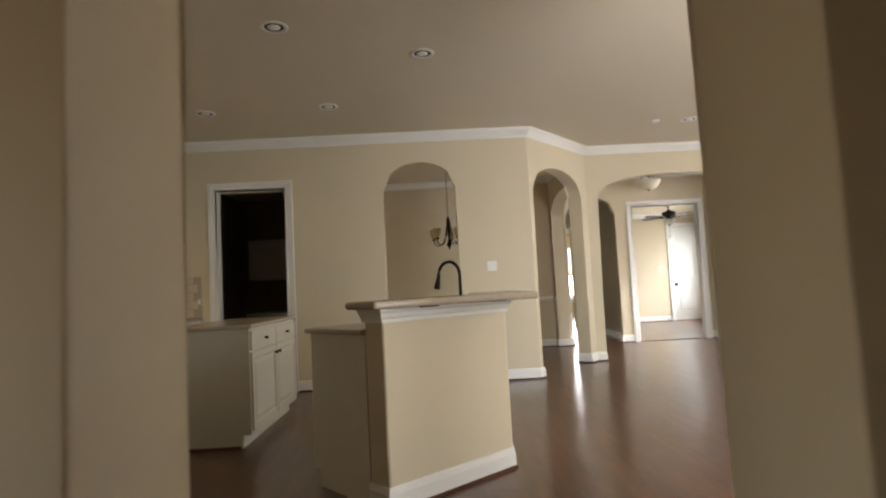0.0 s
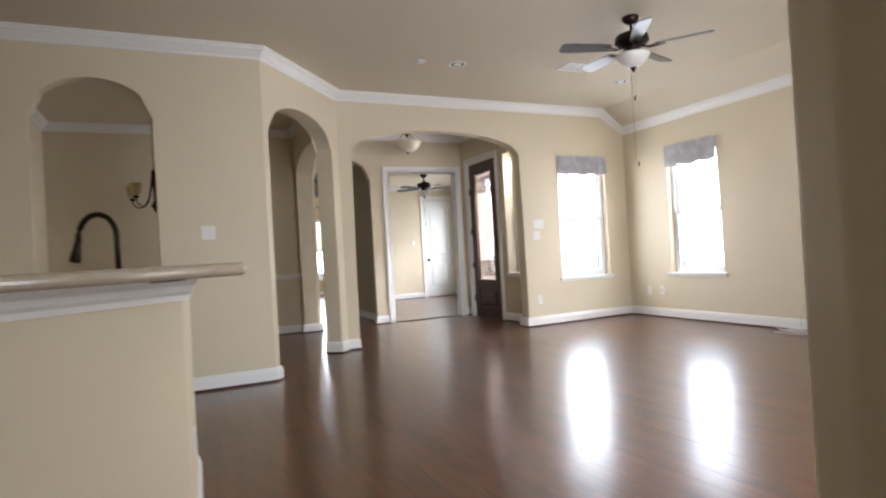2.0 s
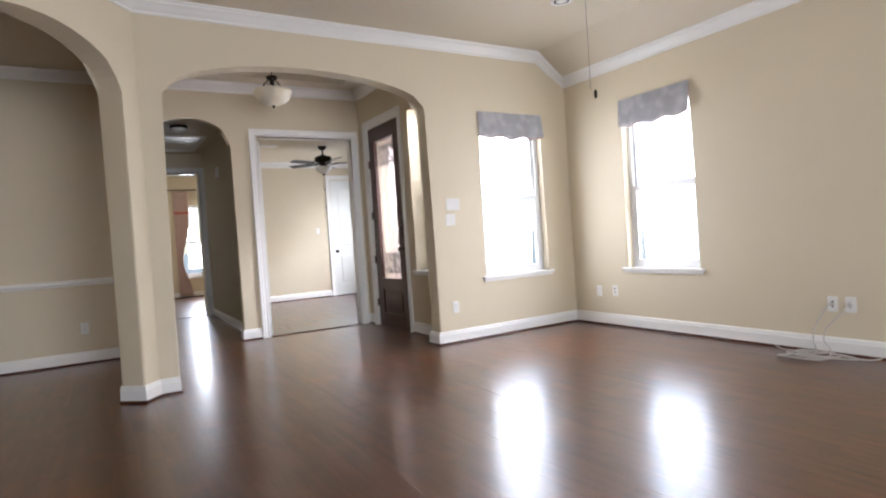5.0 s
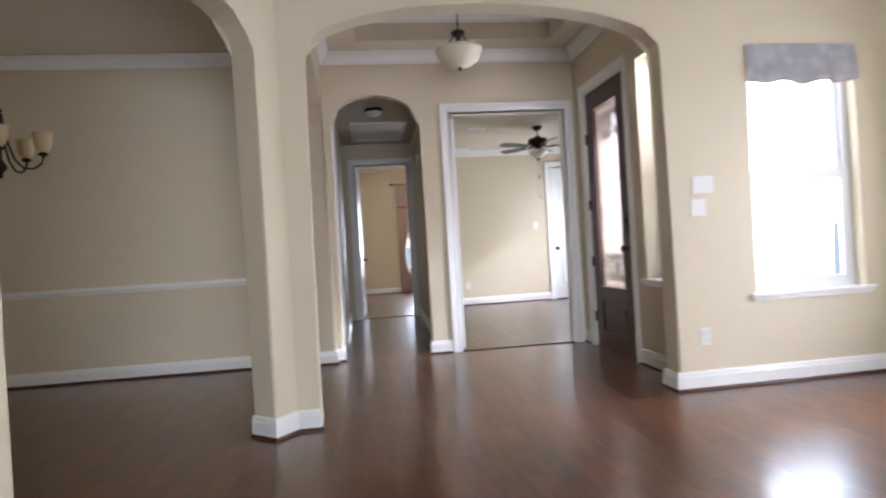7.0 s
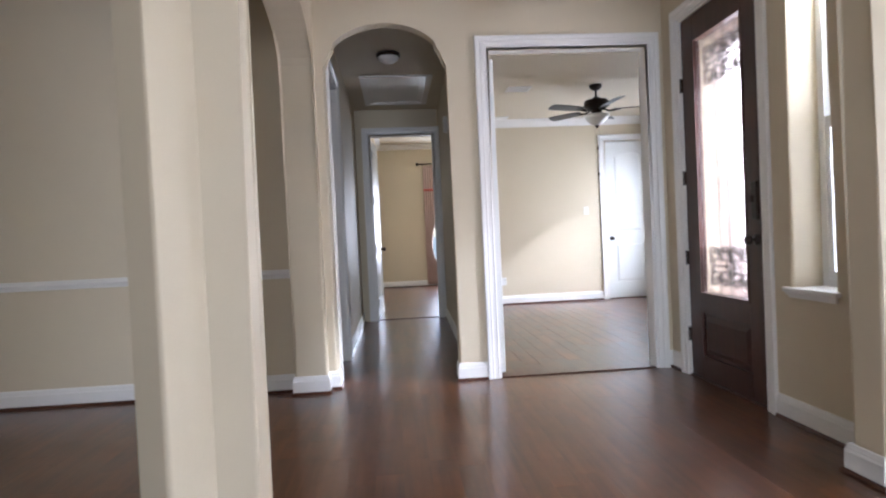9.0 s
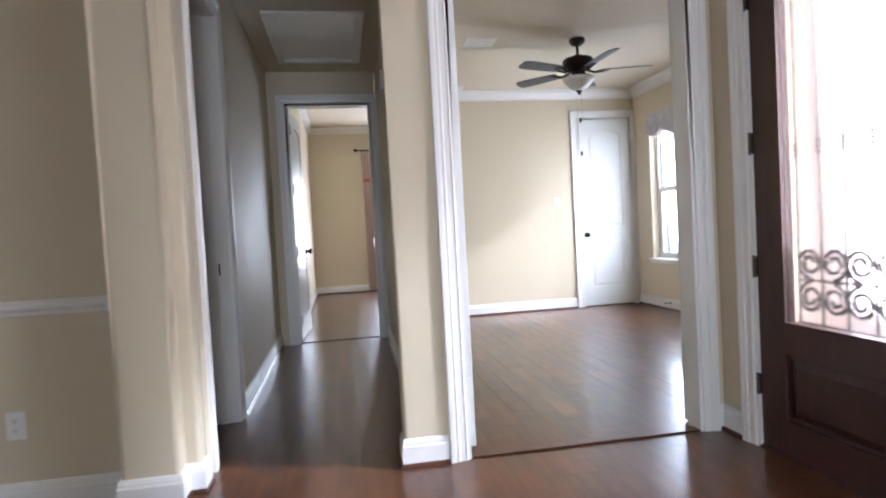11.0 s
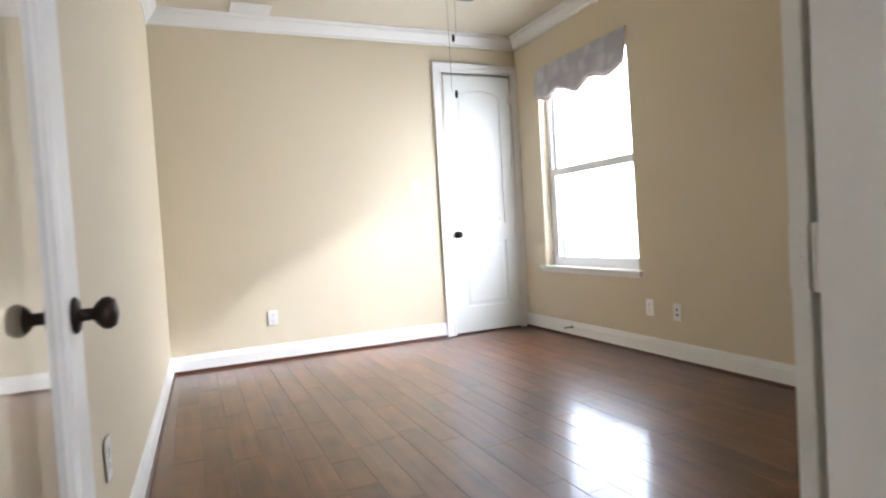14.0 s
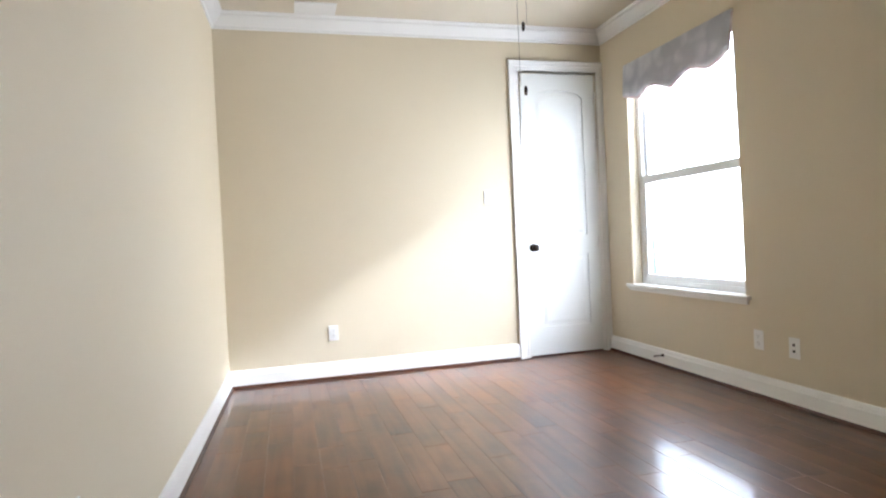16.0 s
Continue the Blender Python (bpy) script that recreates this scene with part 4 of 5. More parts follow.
def recessed(m):
    t = thing("recessed_light", m, "round recessed ceiling downlight with a white trim ring, unlit", "downlight", "recessed ceiling lights")
    part("trim_ring", lathe(bmesh.new(), [(0.098, 0.0), (0.100, -0.004), (0.094, -0.008), (0.076, -0.009), (0.070, -0.003), (0.070, 0.0)], 28), PLATE, t, smooth=True)
    part("baffle", lathe(bmesh.new(), [(0.069, -0.004), (0.060, -0.0015), (0.0, -0.001)], 24), SLOT, t, "dark ribbed baffle")
    part("bulb", lathe(bmesh.new(), [(0.048, -0.002), (0.044, -0.008), (0.025, -0.013), (0.0, -0.014)], 20), ETCH, t, smooth=True)
    return t


r0 = recessed(pose(0.138, 4.54, H0))
for x, y in ((-0.853, 5.81), (-2.13, 5.85), (-0.91, 3.95), (-2.20, 4.05), (3.40, 6.955), (5.694, 7.05)):
    copy_thing(r0, pose(x, y, H0))


def detector(m):
    t = thing("smoke_detector", m, "small square white sensor on the ceiling", "smoke detector")
    part("cover", box(bmesh.new(), (-0.045, -0.045, -0.022), (0.045, 0.045, 0.0), 0.008), PLATE, t)
    part("grille", boxes(((-0.028, -0.028, -0.025), (0.028, 0.028, -0.022))), PLATE, t)
    return t


detector(pose(2.97, 6.95, H0))


def vent(m, w, d, label):
    """Ceiling register with a frame and slats; hangs just below the ceiling."""
    t = thing("ceiling_vent", m, label, "air vent", "ceiling registers")
    e = 0.028
    part("frame", boxes(((-w / 2, -d / 2, -0.008), (-w / 2 + e, d / 2, 0)), ((w / 2 - e, -d / 2, -0.008), (w / 2, d / 2, 0)), ((-w / 2 + e, -d / 2, -0.008), (w / 2 - e, -d / 2 + e, 0)), ((-w / 2 + e, d / 2 - e, -0.008), (w / 2 - e, d / 2, 0))), PLATE, t)
    part("backing", boxes(((-w / 2 + e, -d / 2 + e, -0.0015), (w / 2 - e, d / 2 - e, -0.0005))), SLOT, t)
    n = 9
    for i in range(n):
        y = -d / 2 + e + (d - 2 * e) * (i + 0.5) / n
        bm = boxes(((-w / 2 + e, y - 0.007, -0.007), (w / 2 - e, y + 0.007, -0.005)))
        part("slat", bm, PLATE, t)
    return t


vent(pose(4.742, 6.71, H0), 0.34, 0.26, "white louvred air register in the living ceiling")
vent(pose(4.59, 13.0, HS), 0.28, 0.24, "white louvred air register in the study ceiling")
pl = thing("ceiling_access_plate", pose(4.636, 14.70, HS), "blank white cover plate on the study ceiling", "cover plate")
part("plate", box(bmesh.new(), (-0.15, -0.11, -0.012), (0.15, 0.11, 0.0), 0.004), PLATE, pl)


def hatch(m):
    t = thing("attic_hatch", m, "white panelled attic hatch framed by trim in the hall ceiling", "attic hatch")
    w, d = 0.76, 1.30
    for a, b, z in ((0.0, 0.07, -0.020), (0.07, 0.12, -0.010)):
        part("frame", boxes(((-w / 2 + a, -d / 2 + a, z), (-w / 2 + b, d / 2 - a, 0)), ((w / 2 - b, -d / 2 + a, z), (w / 2 - a, d / 2 - a, 0)), ((-w / 2 + b, -d / 2 + a, z), (w / 2 - b, -d / 2 + b, 0)), ((-w / 2 + b, d / 2 - b, z), (w / 2 - b, d / 2 - a, 0))), TRIM, t)
    part("panel", boxes(((-w / 2 + 0.12, -d / 2 + 0.12, -0.005), (w / 2 - 0.12, d / 2 - 0.12, 0))), DOORW, t)
    part("pull_cord", tube(bmesh.new(), [(0.0, d / 2 - 0.2, -0.005), (0.0, d / 2 - 0.2, -0.10)], 0.002, 5), CABLE, t)
    return t


hatch(pose(3.15, 12.93, HS))


def chandelier(m, drop):
    t = thing("chandelier", m, "bronze chandelier with amber glass shades on a chain", "chandelier")
    part("canopy", lathe(bmesh.new(), [(0.062, 0), (0.064, -0.01), (0.03, -0.035), (0.008, -0.042)]), BRONZE, t, smooth=True)
    n = int(drop / 0.045)
    cb = bmesh.new()
    for i in range(n):
        z = -0.04 - i * 0.045
        pts = []
        for k in range(13):
            a = 2 * math.pi * k / 12
            o = 0.011 * math.cos(a)
            pts.append((o, 0, z - 0.022 + 0.027 * math.sin(a)) if i % 2 else (0, o, z - 0.022 + 0.027 * math.sin(a)))
        tube(cb, pts, 0.0028, 5)
    part("chain", cb, BRONZE, t)
    z = -drop - 0.03
    part("column", lathe(bmesh.new(), [(0.006, z + 0.03), (0.02, z + 0.01), (0.034, z), (0.018, z - 0.02), (0.030, z - 0.045), (0.014, z - 0.075), (0.022, z - 0.12), (0.034, z - 0.16), (0.016, z - 0.20), (0.014, z - 0.34), (0.035, z - 0.38), (0.045, z - 0.40), (0.022, z - 0.43), (0.012, z - 0.45), (0.016, z - 0.46), (0.0, z - 0.48)], 20), BRONZE, t, smooth=True)
    for k in range(5):
        a = radians(72 * k + 10)
        c, s = math.cos(a), math.sin(a)
        prof = [(0.02, -0.02), (0.035, -0.12), (0.055, -0.24), (0.09, -0.35), (0.14, -0.405), (0.20, -0.41), (0.25, -0.375), (0.262, -0.325)]
        arm = part("arm", tube(bmesh.new(), [(r * c, r * s, z + q) for r, q in prof], 0.0075, 6), BRONZE, t, smooth=True)
        x, y = 0.262 * c, 0.262 * s
        part("bobeche", lathe(bmesh.new(), [(0.008, z - 0.328), (0.03, z - 0.318), (0.034, z - 0.308), (0.02, z - 0.298), (0.018, z - 0.285)], 14, (x, y, 0)), BRONZE, arm, smooth=True)
        part("shade", lathe(bmesh.new(), [(0.024, z - 0.295), (0.045, z - 0.270), (0.058, z - 0.225), (0.062, z - 0.17), (0.066, z - 0.155), (0.060, z - 0.158), (0.055, z - 0.225), (0.040, z - 0.265), (0.02, z - 0.288)], 20, (x, y, 0)), AMBER, arm, "amber glass bell shade", True)
    return t


chandelier(pose(CHX + 0.04, CHY, H0), 0.83)

# ---------------------------------------------------------------- plates, vents, small wall things


def plate(name, m, w, h, gangs, kind, label, category, group=""):
    """Wall plate; local -y is the room."""
    t = thing(name, m, label, category, group)
    part("cover_plate", box(bmesh.new(), (-w / 2, -0.006, -h / 2), (w / 2, 0, h / 2), 0.0025), PLATE, t)
    for i in range(gangs):
        x = (i - (gangs - 1) / 2) * 0.046
        if kind == "rocker":
            part("rocker", boxes(((x - 0.015, -0.009, -0.032), (x + 0.015, -0.006, 0.032))), PLATE, t)
        elif kind == "outlet":
            for z in (-0.020, 0.020):
                rc = part("receptacle", box(bmesh.new(), (x - 0.016, -0.0085, z - 0.014), (x + 0.016, -0.006, z + 0.014), 0.001), PLATE, t)
                part("slots", boxes(((x - 0.008, -0.0092, z - 0.002), (x - 0.006, -0.0084, z + 0.008)), ((x + 0.006, -0.0092, z - 0.002), (x + 0.008, -0.0084, z + 0.008)), ((x - 0.002, -0.0092, z - 0.010), (x + 0.002, -0.0084, z - 0.006))), SLOT, rc)
        elif kind == "jack":
            for z in (-0.018, 0.018):
                part("jack", boxes(((x - 0.007, -0.0095, z - 0.007), (x + 0.007, -0.006, z + 0.007))), SLOT, t)
    return t


def aw(x, z):
    p = on_w(x)
    return pose(p[0], p[1], z, 0, 0, ANGW)


plate("light_switch", pose(0.858, AY, 1.391), 0.115, 0.120, 2, "rocker", "white two-gang rocker switch on the kitchen wall", "light switch", "wall switches")
plate("light_switch", aw(5.214, 1.416), 0.160, 0.120, 3, "rocker", "white three-gang rocker switch on the beige wall", "light switch", "wall switches")
plate("light_switch", aw(5.172, 1.258), 0.115, 0.118, 2, "rocker", "white two-gang rocker switch below a wider one", "light switch", "wall switches")
plate("light_switch", pose(5.978, 14.91, 1.369), 0.074, 0.118, 1, "rocker", "white single switch beside the study door", "light switch", "wall switches")
plate("power_outlet", aw(5.171, 0.365), 0.074, 0.118, 1, "outlet", "white duplex power outlet low on the wall", "power outlet", "power outlets")
plate("power_outlet", pose(CX, 7.96, 0.375, 0, 0, -90), 0.074, 0.118, 1, "outlet", "white duplex power outlet near the corner", "power outlet", "power outlets")
plate("wall_jack", pose(CX, 7.725, 0.386, 0, 0, -90), 0.074, 0.118, 1, "jack", "white cable jack plate near the corner", "wall jack", "wall jacks")
plate("wall_jack", pose(CX, 5.54, 0.385, 0, 0, -90), 0.074, 0.118, 1, "jack", "white jack plate with cables hanging out", "wall jack", "wall jacks")
plate("power_outlet", pose(CX, 5.415, 0.385, 0, 0, -90), 0.074, 0.118, 1, "outlet", "white duplex outlet beside hanging cables", "power outlet", "power outlets")
plate("blank_plate", pose(CX, 5.113, 0.385, 0, 0, -90), 0.074, 0.118, 1, "none", "blank white cover plate on the wall", "cover plate")
plate("power_outlet", pose(4.666, 14.91, 0.353), 0.074, 0.118, 1, "outlet", "white duplex outlet on the study wall", "power outlet", "power outlets")
plate("power_outlet", pose(STX, 13.23, 0.345, 0, 0, -90), 0.074, 0.118, 1, "outlet", "white duplex outlet below the study window", "power outlet", "power outlets")
plate("wall_jack", pose(STX, 12.972, 0.336, 0, 0, -90), 0.074, 0.118, 1, "jack", "white jack plate below the study window", "wall jack", "wall jacks")
plate("power_outlet", pose(1.88, 10.48, 0.375), 0.074, 0.118, 1, "outlet", "white duplex outlet under the dining chair rail", "power outlet", "power outlets")
plate("light_switch", pose(-2.70, AY, 1.14), 0.074, 0.118, 1, "rocker", "white switch beside the pantry doorway", "light switch", "wall switches")
plate("power_outlet", pose(3.830, 11.86, 0.40, 0, 0, 88.6), 0.074, 0.118, 1, "outlet", "white duplex outlet on the study side wall", "power outlet", "power outlets")
pc = plate("door_chime", pose(3.66, 12.3, 2.25, 0, 0, -91.4), 0.13, 0.16, 0, "none", "white door chime box high on the hall wall", "door chime")
part("case", box(bmesh.new(), (-0.06, -0.04, -0.075), (0.06, -0.006, 0.075), 0.005), PLATE, pc)


def door_stop(m):
    t = thing("door_stop", m, "bronze spring door stop on the skirting", "door stop")
    part("base_cup", lathe(bmesh.new(), [(0.012, 0), (0.012, 0.006), (0.005, 0.010)], 12), BRONZE, t)
    pts = [(0.005 * math.cos(k * 0.9), 0.005 * math.sin(k * 0.9), 0.008 + 0.058 * k / 60) for k in range(61)]
    part("spring", tube(bmesh.new(), pts, 0.0016, 5), BRONZE, t)
    part("tip", lathe(bmesh.new(), [(0.007, 0.066), (0.008, 0.07), (0.008, 0.078), (0.0, 0.080)], 12), BRONZE, t)
    return t


door_stop(pose(STX - 0.016, 14.16, 0.085, 0, -90, 0))


def cable_heap(m):
    """Loose cables hanging from the jacks to a small heap on the floor. Local x along the wall, -y into the room."""
    t = thing("loose_cables", m, "loose off-white cables hanging from a wall jack to the floor", "cable")
    for k, x in enumerate((0.0, 0.125)):
        pts = [(x, -0.008, 0.385), (x - 0.01, -0.055, 0.375), (x - 0.035, -0.085, 0.32), (x - 0.085 - 0.04 * k, -0.10, 0.22), (x - 0.10 - 0.05 * k, -0.11, 0.12), (x - 0.06 - 0.04 * k, -0.15, 0.045)]
        for i in range(26):
            a = 2.6 + i * 0.38 + 1.3 * k
            r = 0.10 + 0.045 * math.sin(i * 0.7 + k) + 0.03 * k
            pts.append((0.06 - 0.10 * k + 1.5 * r * math.cos(a), -0.26 + 0.8 * r * math.sin(a), 0.010 + 0.0016 * i + 0.012 * abs(math.sin(i * 0.55 + k))))
        pts.append((0.30 - 0.55 * k, -0.20, 0.03))
        pts.append((0.40 - 0.78 * k, -0.16, 0.055))
        sm = []
        for i in range(len(pts) - 1):
            p0, p1, p2, p3 = (Vector(pts[max(0, min(len(pts) - 1, i + j))]) for j in (-1, 0, 1, 2))
            for u in (0, 0.25, 0.5, 0.75):
                sm.append(tuple(0.5 * (2 * p1 + (p2 - p0) * u + (2 * p0 - 5 * p1 + 4 * p2 - p3) * u * u + (3 * p1 - p0 - 3 * p2 + p3) * u ** 3)))
        cb = part("cable", tube(bmesh.new(), sm, 0.0055, 6), CABLE, t, smooth=True)
        part("plug", box(bmesh.new(), (x - 0.012, -0.034, 0.372), (x + 0.012, -0.009, 0.398), 0.003), CABLE, cb)
    return t


cable_heap(pose(CX, 5.54, 0, 0, 0, -90))

# ---------------------------------------------------------------- kitchen


def shaker(parent, lo, hi, axis, out, knob_at=None, kn=True):
    """Raised-panel cabinet front on the plane normal to axis ('x' or 'y'); out is the outward sign."""
    def P(u, z, d):
        return (lo[0] + d * out, u, z) if axis == 'x' else (u, lo[1] + d * out, z)
    a, b = (lo[1], hi[1]) if axis == 'x' else (lo[0], hi[0])
    z0, z1 = lo[2], hi[2]
    bm = bmesh.new()
    rings = []
    for i, d in ((0, 0.0), (0, 0.018), (0.050, 0.018), (0.056, 0.010), (0.070, 0.010), (0.095, 0.017)):
        k = min(i, (z1 - z0) * 0.32)
        rings.append([bm.verts.new(P(u, z, d)) for u, z in ((a + k, z0 + k), (b - k, z0 + k), (b - k, z1 - k), (a + k, z1 - k))])
    for r, s in zip(rings, rings[1:]):
        for i in range(4):
            bm.faces.new((r[i], r[(i + 1) % 4], s[(i + 1) % 4], s[i]))
    bm.faces.new(rings[-1])
    bm.faces.new(rings[0][::-1])
    d = part("cabinet_door" if z1 - z0 > 0.3 else "drawer_front", bm, CAB, parent)
    if knob_at:
        kb = lathe(bmesh.new(), [(0.008, 0.0), (0.007, 0.012), (0.014, 0.018), (0.016, 0.024), (0.010, 0.030), (0.0, 0.031)], 14)
        rot = pose(0, 0, 0, 0, 90 * out, 0) if axis == 'x' else pose(0, 0, 0, -90 * out, 0, 0)
        bmesh.ops.transform(kb, matrix=Matrix.Translation(P(knob_at[0], knob_at[1], 0.018)) @ rot, verts=kb.verts)
        part("knob", kb, BRONZE, d, "dark bronze knob", True)
    return d


def island():
    t = thing("kitchen_island", pose(0, 0, 0), "cream painted kitchen island with drawers and panelled doors", "kitchen island")
    x0, x1, y0, y1 = -1.96, -1.33, 4.50, 5.95
    part("body", boxes(((x0, y0, 0.0), (x1 - 0.075, y1, 0.917)), ((x1 - 0.075, y0, 0.10), (x1, y1, 0.917))), CAB, t)
    part("toe_kick", boxes(((x1 - 0.074, y0 + 0.01, 0.0), (x1 - 0.066, y1 - 0.01, 0.096))), CAB, t)
    part("shoe_mould", moulding(bmesh.new(), [(x1 - 0.076, y0, 0), (x0, y0, 0)], SHOEP), SHOE, t)
    ym = (y0 + y1) / 2
    for a, b, k in ((y0 + 0.02, ym - 0.006, ym - 0.05), (ym + 0.006, y1 - 0.02, ym + 0.05)):
        shaker(t, (x1, a, 0.745), (x1, b, 0.895), 'x', 1, ((a + b) / 2, 0.82))
        shaker(t, (x1, a, 0.125), (x1, b, 0.73), 'x', 1, (k, 0.665))
    c = thing("island_worktop", pose(0, 0, 0.919), "beige granite worktop on the island", "worktop")
    part("slab", prism(bmesh.new(), [(x0 - 0.03, y0 - 0.03), (x1 + 0.03, y0 - 0.03), (x1 + 0.03, y1 + 0.03), (x0 - 0.03, y1 + 0.03)], 0, 0.032, 0.010), GRANITE, c)


island()

LX, LY, RX, RY = -0.145, 2.985, 0.585, 3.635
dB = Vector((RX - LX, RY - LY)).normalized()
nB = Vector((-dB.y, dB.x))
R2 = (0.625, 4.72)
dE = Vector((R2[0] - RX, R2[1] - RY)).normalized()
nE = Vector((-dE.y, dE.x))


def bar():
    """Raised breakfast bar: a bent drywall half wall with a granite top, cabinets and sink behind."""
    th = 0.17
    t = thing("half_wall", pose(0, 0, 0), "beige drywall half wall under the breakfast bar with white trim", "half wall")
    inner = [(LX + nB.x * th, LY + nB.y * th)]
    m = (nB + nE).normalized()
    inner.append((RX + m.x * th / m.dot(nB), RY + m.y * th / m.dot(nB)))
    inner.append((R2[0] + nE.x * th, R2[1] + nE.y * th))
    outline = [(LX, LY), (RX, RY), R2] + inner[::-1]
    part("body", prism(bmesh.new(), outline, 0, 1.062, 0.014), PAINT, t)
    run = [(inner[0][0], inner[0][1], 0), (LX, LY, 0), (RX, RY, 0), (R2[0], R2[1], 0)]
    right = [(-o, u) for o, u in BASE]
    part("skirting", moulding(bmesh.new(), run, right), TRIM, t)
    part("shoe_mould", moulding(bmesh.new(), run, [(-o, u) for o, u in SHOEP]), SHOE, t)
    fr = [(0, 0), (0.016, 0.0), (0.018, 0.018), (0.030, 0.030), (0.036, 0.050), (0.048, 0.062), (0.050, 0.074), (0, 0.074)]
    part("frieze_trim", moulding(bmesh.new(), [(p[0], p[1], 0.988) for p in run], [(-o, u) for o, u in fr]), TRIM, t, "white crown trim under the bar top")
    for nm, u in (("bracket", 0.28), ("bracket", 0.86)):
        p = Vector((LX, LY)) + dB * u
        q = p - nB * 0.075
        bm = bmesh.new()
        prism(bm, [tuple(p - dB * 0.06), tuple(q - dB * 0.06), tuple(q + dB * 0.06), tuple(p + dB * 0.06)], 1.056, 1.0635)
        part(nm, bm, SLOT, t, "dark steel support bracket")
    ov, o2 = 0.07, 0.19
    mo = (nB + nE).normalized()
    top = [tuple(Vector((LX, LY)) - nB * ov - dB * 0.10), (0.770, 3.40), tuple(Vector(R2) - nE * o2 + dE * 0.05), tuple(Vector(R2) + nE * 0.21 + dE * 0.05), tuple(Vector(inner[1]) + mo * 0.04), tuple(Vector((LX, LY)) + nB * 0.21 - dB * 0.10)]
    c = thing("bar_top", pose(0, 0, 1.064), "beige granite bar top with a rounded edge", "bar top")
    part("slab", prism(bmesh.new(), top, 0, 0.042, 0.017), GRANITE, c)
    # sink cabinets behind the half wall
    k = thing("sink_cabinet", pose(0, 0, 0), "cream base cabinets behind the breakfast bar", "cabinet")
    a0 = Vector(inner[0]) + nB * 0.002
    a1 = Vector(inner[1]) + nB * 0.002 - dB * 0.03
    b0, b1 = a0 + nB * 0.58, a1 + nB * 0.58 - dB * 0.30
    part("body", prism(bmesh.new(), [tuple(a0), tuple(a1), tuple(b1), tuple(b0)], 0.10, 0.917), CAB, k)
    part("plinth", prism(bmesh.new(), [tuple(a0 + dB * 0.0), tuple(a1), tuple(b1 - nB * 0.07), tuple(b0 - nB * 0.07)], 0, 0.10), CAB, k)
    w = thing("sink_worktop", pose(0, 0, 0.919), "beige granite sink worktop", "worktop")
    part("slab", prism(bmesh.new(), [tuple(a0 - dB * 0.03), tuple(a1), tuple(b1 + nB * 0.03), tuple(b0 + nB * 0.03 - dB * 0.03)], 0, 0.032, 0.010), GRANITE, w)
    # side cabinet along the second leg
    e = thing("corner_cabinet", pose(0, 0, 0), "cream corner cabinet behind the bar", "cabinet")
    c1, c2 = Vector(inner[1]) + nE * 0.002 + dE * 0.10, Vector(inner[2]) + nE * 0.002
    part("body", prism(bmesh.new(), [tuple(c1), tuple(c2), tuple(c2 + nE * 0.50), tuple(c1 + nE * 0.30 + dE * 0.3)], 0.0, 0.917), CAB, e)
    part("worktop", prism(bmesh.new(), [tuple(c1), tuple(c2), tuple(c2 + nE * 0.53), tuple(c1 + nE * 0.32 + dE * 0.3)], 0.919, 0.951, 0.008), GRANITE, e, "beige granite top")


bar()
po2 = Vector((RX, RY)) + dE * 0.30
plate("power_outlet", pose(po2.x, po2.y, 0.42, 0, 0, math.degrees(math.atan2(dE.y, dE.x))), 0.074, 0.118, 1, "outlet", "white duplex outlet low on the bar half wall", "power outlet", "power outlets")


def faucet(m, turn):
    t = thing("kitchen_faucet", m, "dark bronze gooseneck pull-down faucet", "faucet")
    part("base", lathe(bmesh.new(), [(0.030, 0), (0.030, 0.008), (0.022, 0.02), (0.019, 0.09), (0.014, 0.11)], 20), BRONZE, t, smooth=True)
    c, s = math.cos(radians(turn)), math.sin(radians(turn))
    pts = [(0, 0, 0.10), (0, 0, 0.30)] + [((0.105 - 0.105 * math.cos(a)) * c, (0.105 - 0.105 * math.cos(a)) * s, 0.30 + 0.105 * math.sin(a)) for a in [math.pi * k / 14 for k in range(1, 14)]] + [(0.212 * c, 0.212 * s, 0.29)]
    part("gooseneck", tube(bmesh.new(), pts, 0.0125, 12), BRONZE, t, smooth=True)
    part("spray_head", tube(bmesh.new(), [(0.212 * c, 0.212 * s, 0.295), (0.218 * c, 0.218 * s, 0.265), (0.232 * c, 0.232 * s, 0.215), (0.236 * c, 0.236 * s, 0.20)], [0.015, 0.017, 0.025, 0.023], 14), BRONZE, t, smooth=True)
    part("lever", tube(bmesh.new(), [(0, 0, 0.07), (0.03 * s, -0.03 * c, 0.085), (0.075 * s, -0.075 * c, 0.12)], [0.010, 0.008, 0.006], 8), BRONZE, t, smooth=True)
    return t


faucet(pose(FX, FY, 0.951), 140)

# west run
WX = -3.30
FB = WX + 0.61
ovy0, ovy1 = 4.70, 5.50


def base_unit(y0, y1, label):
    t = thing("base_cabinet", pose(0, 0, 0), label, "cabinet", "base cabinets along the wall")
    part("body", boxes(((WX, y0, 0.10), (FB, y1, 0.917)), ((WX, y0, 0.0), (FB - 0.07, y1, 0.10))), CAB, t)
    return t


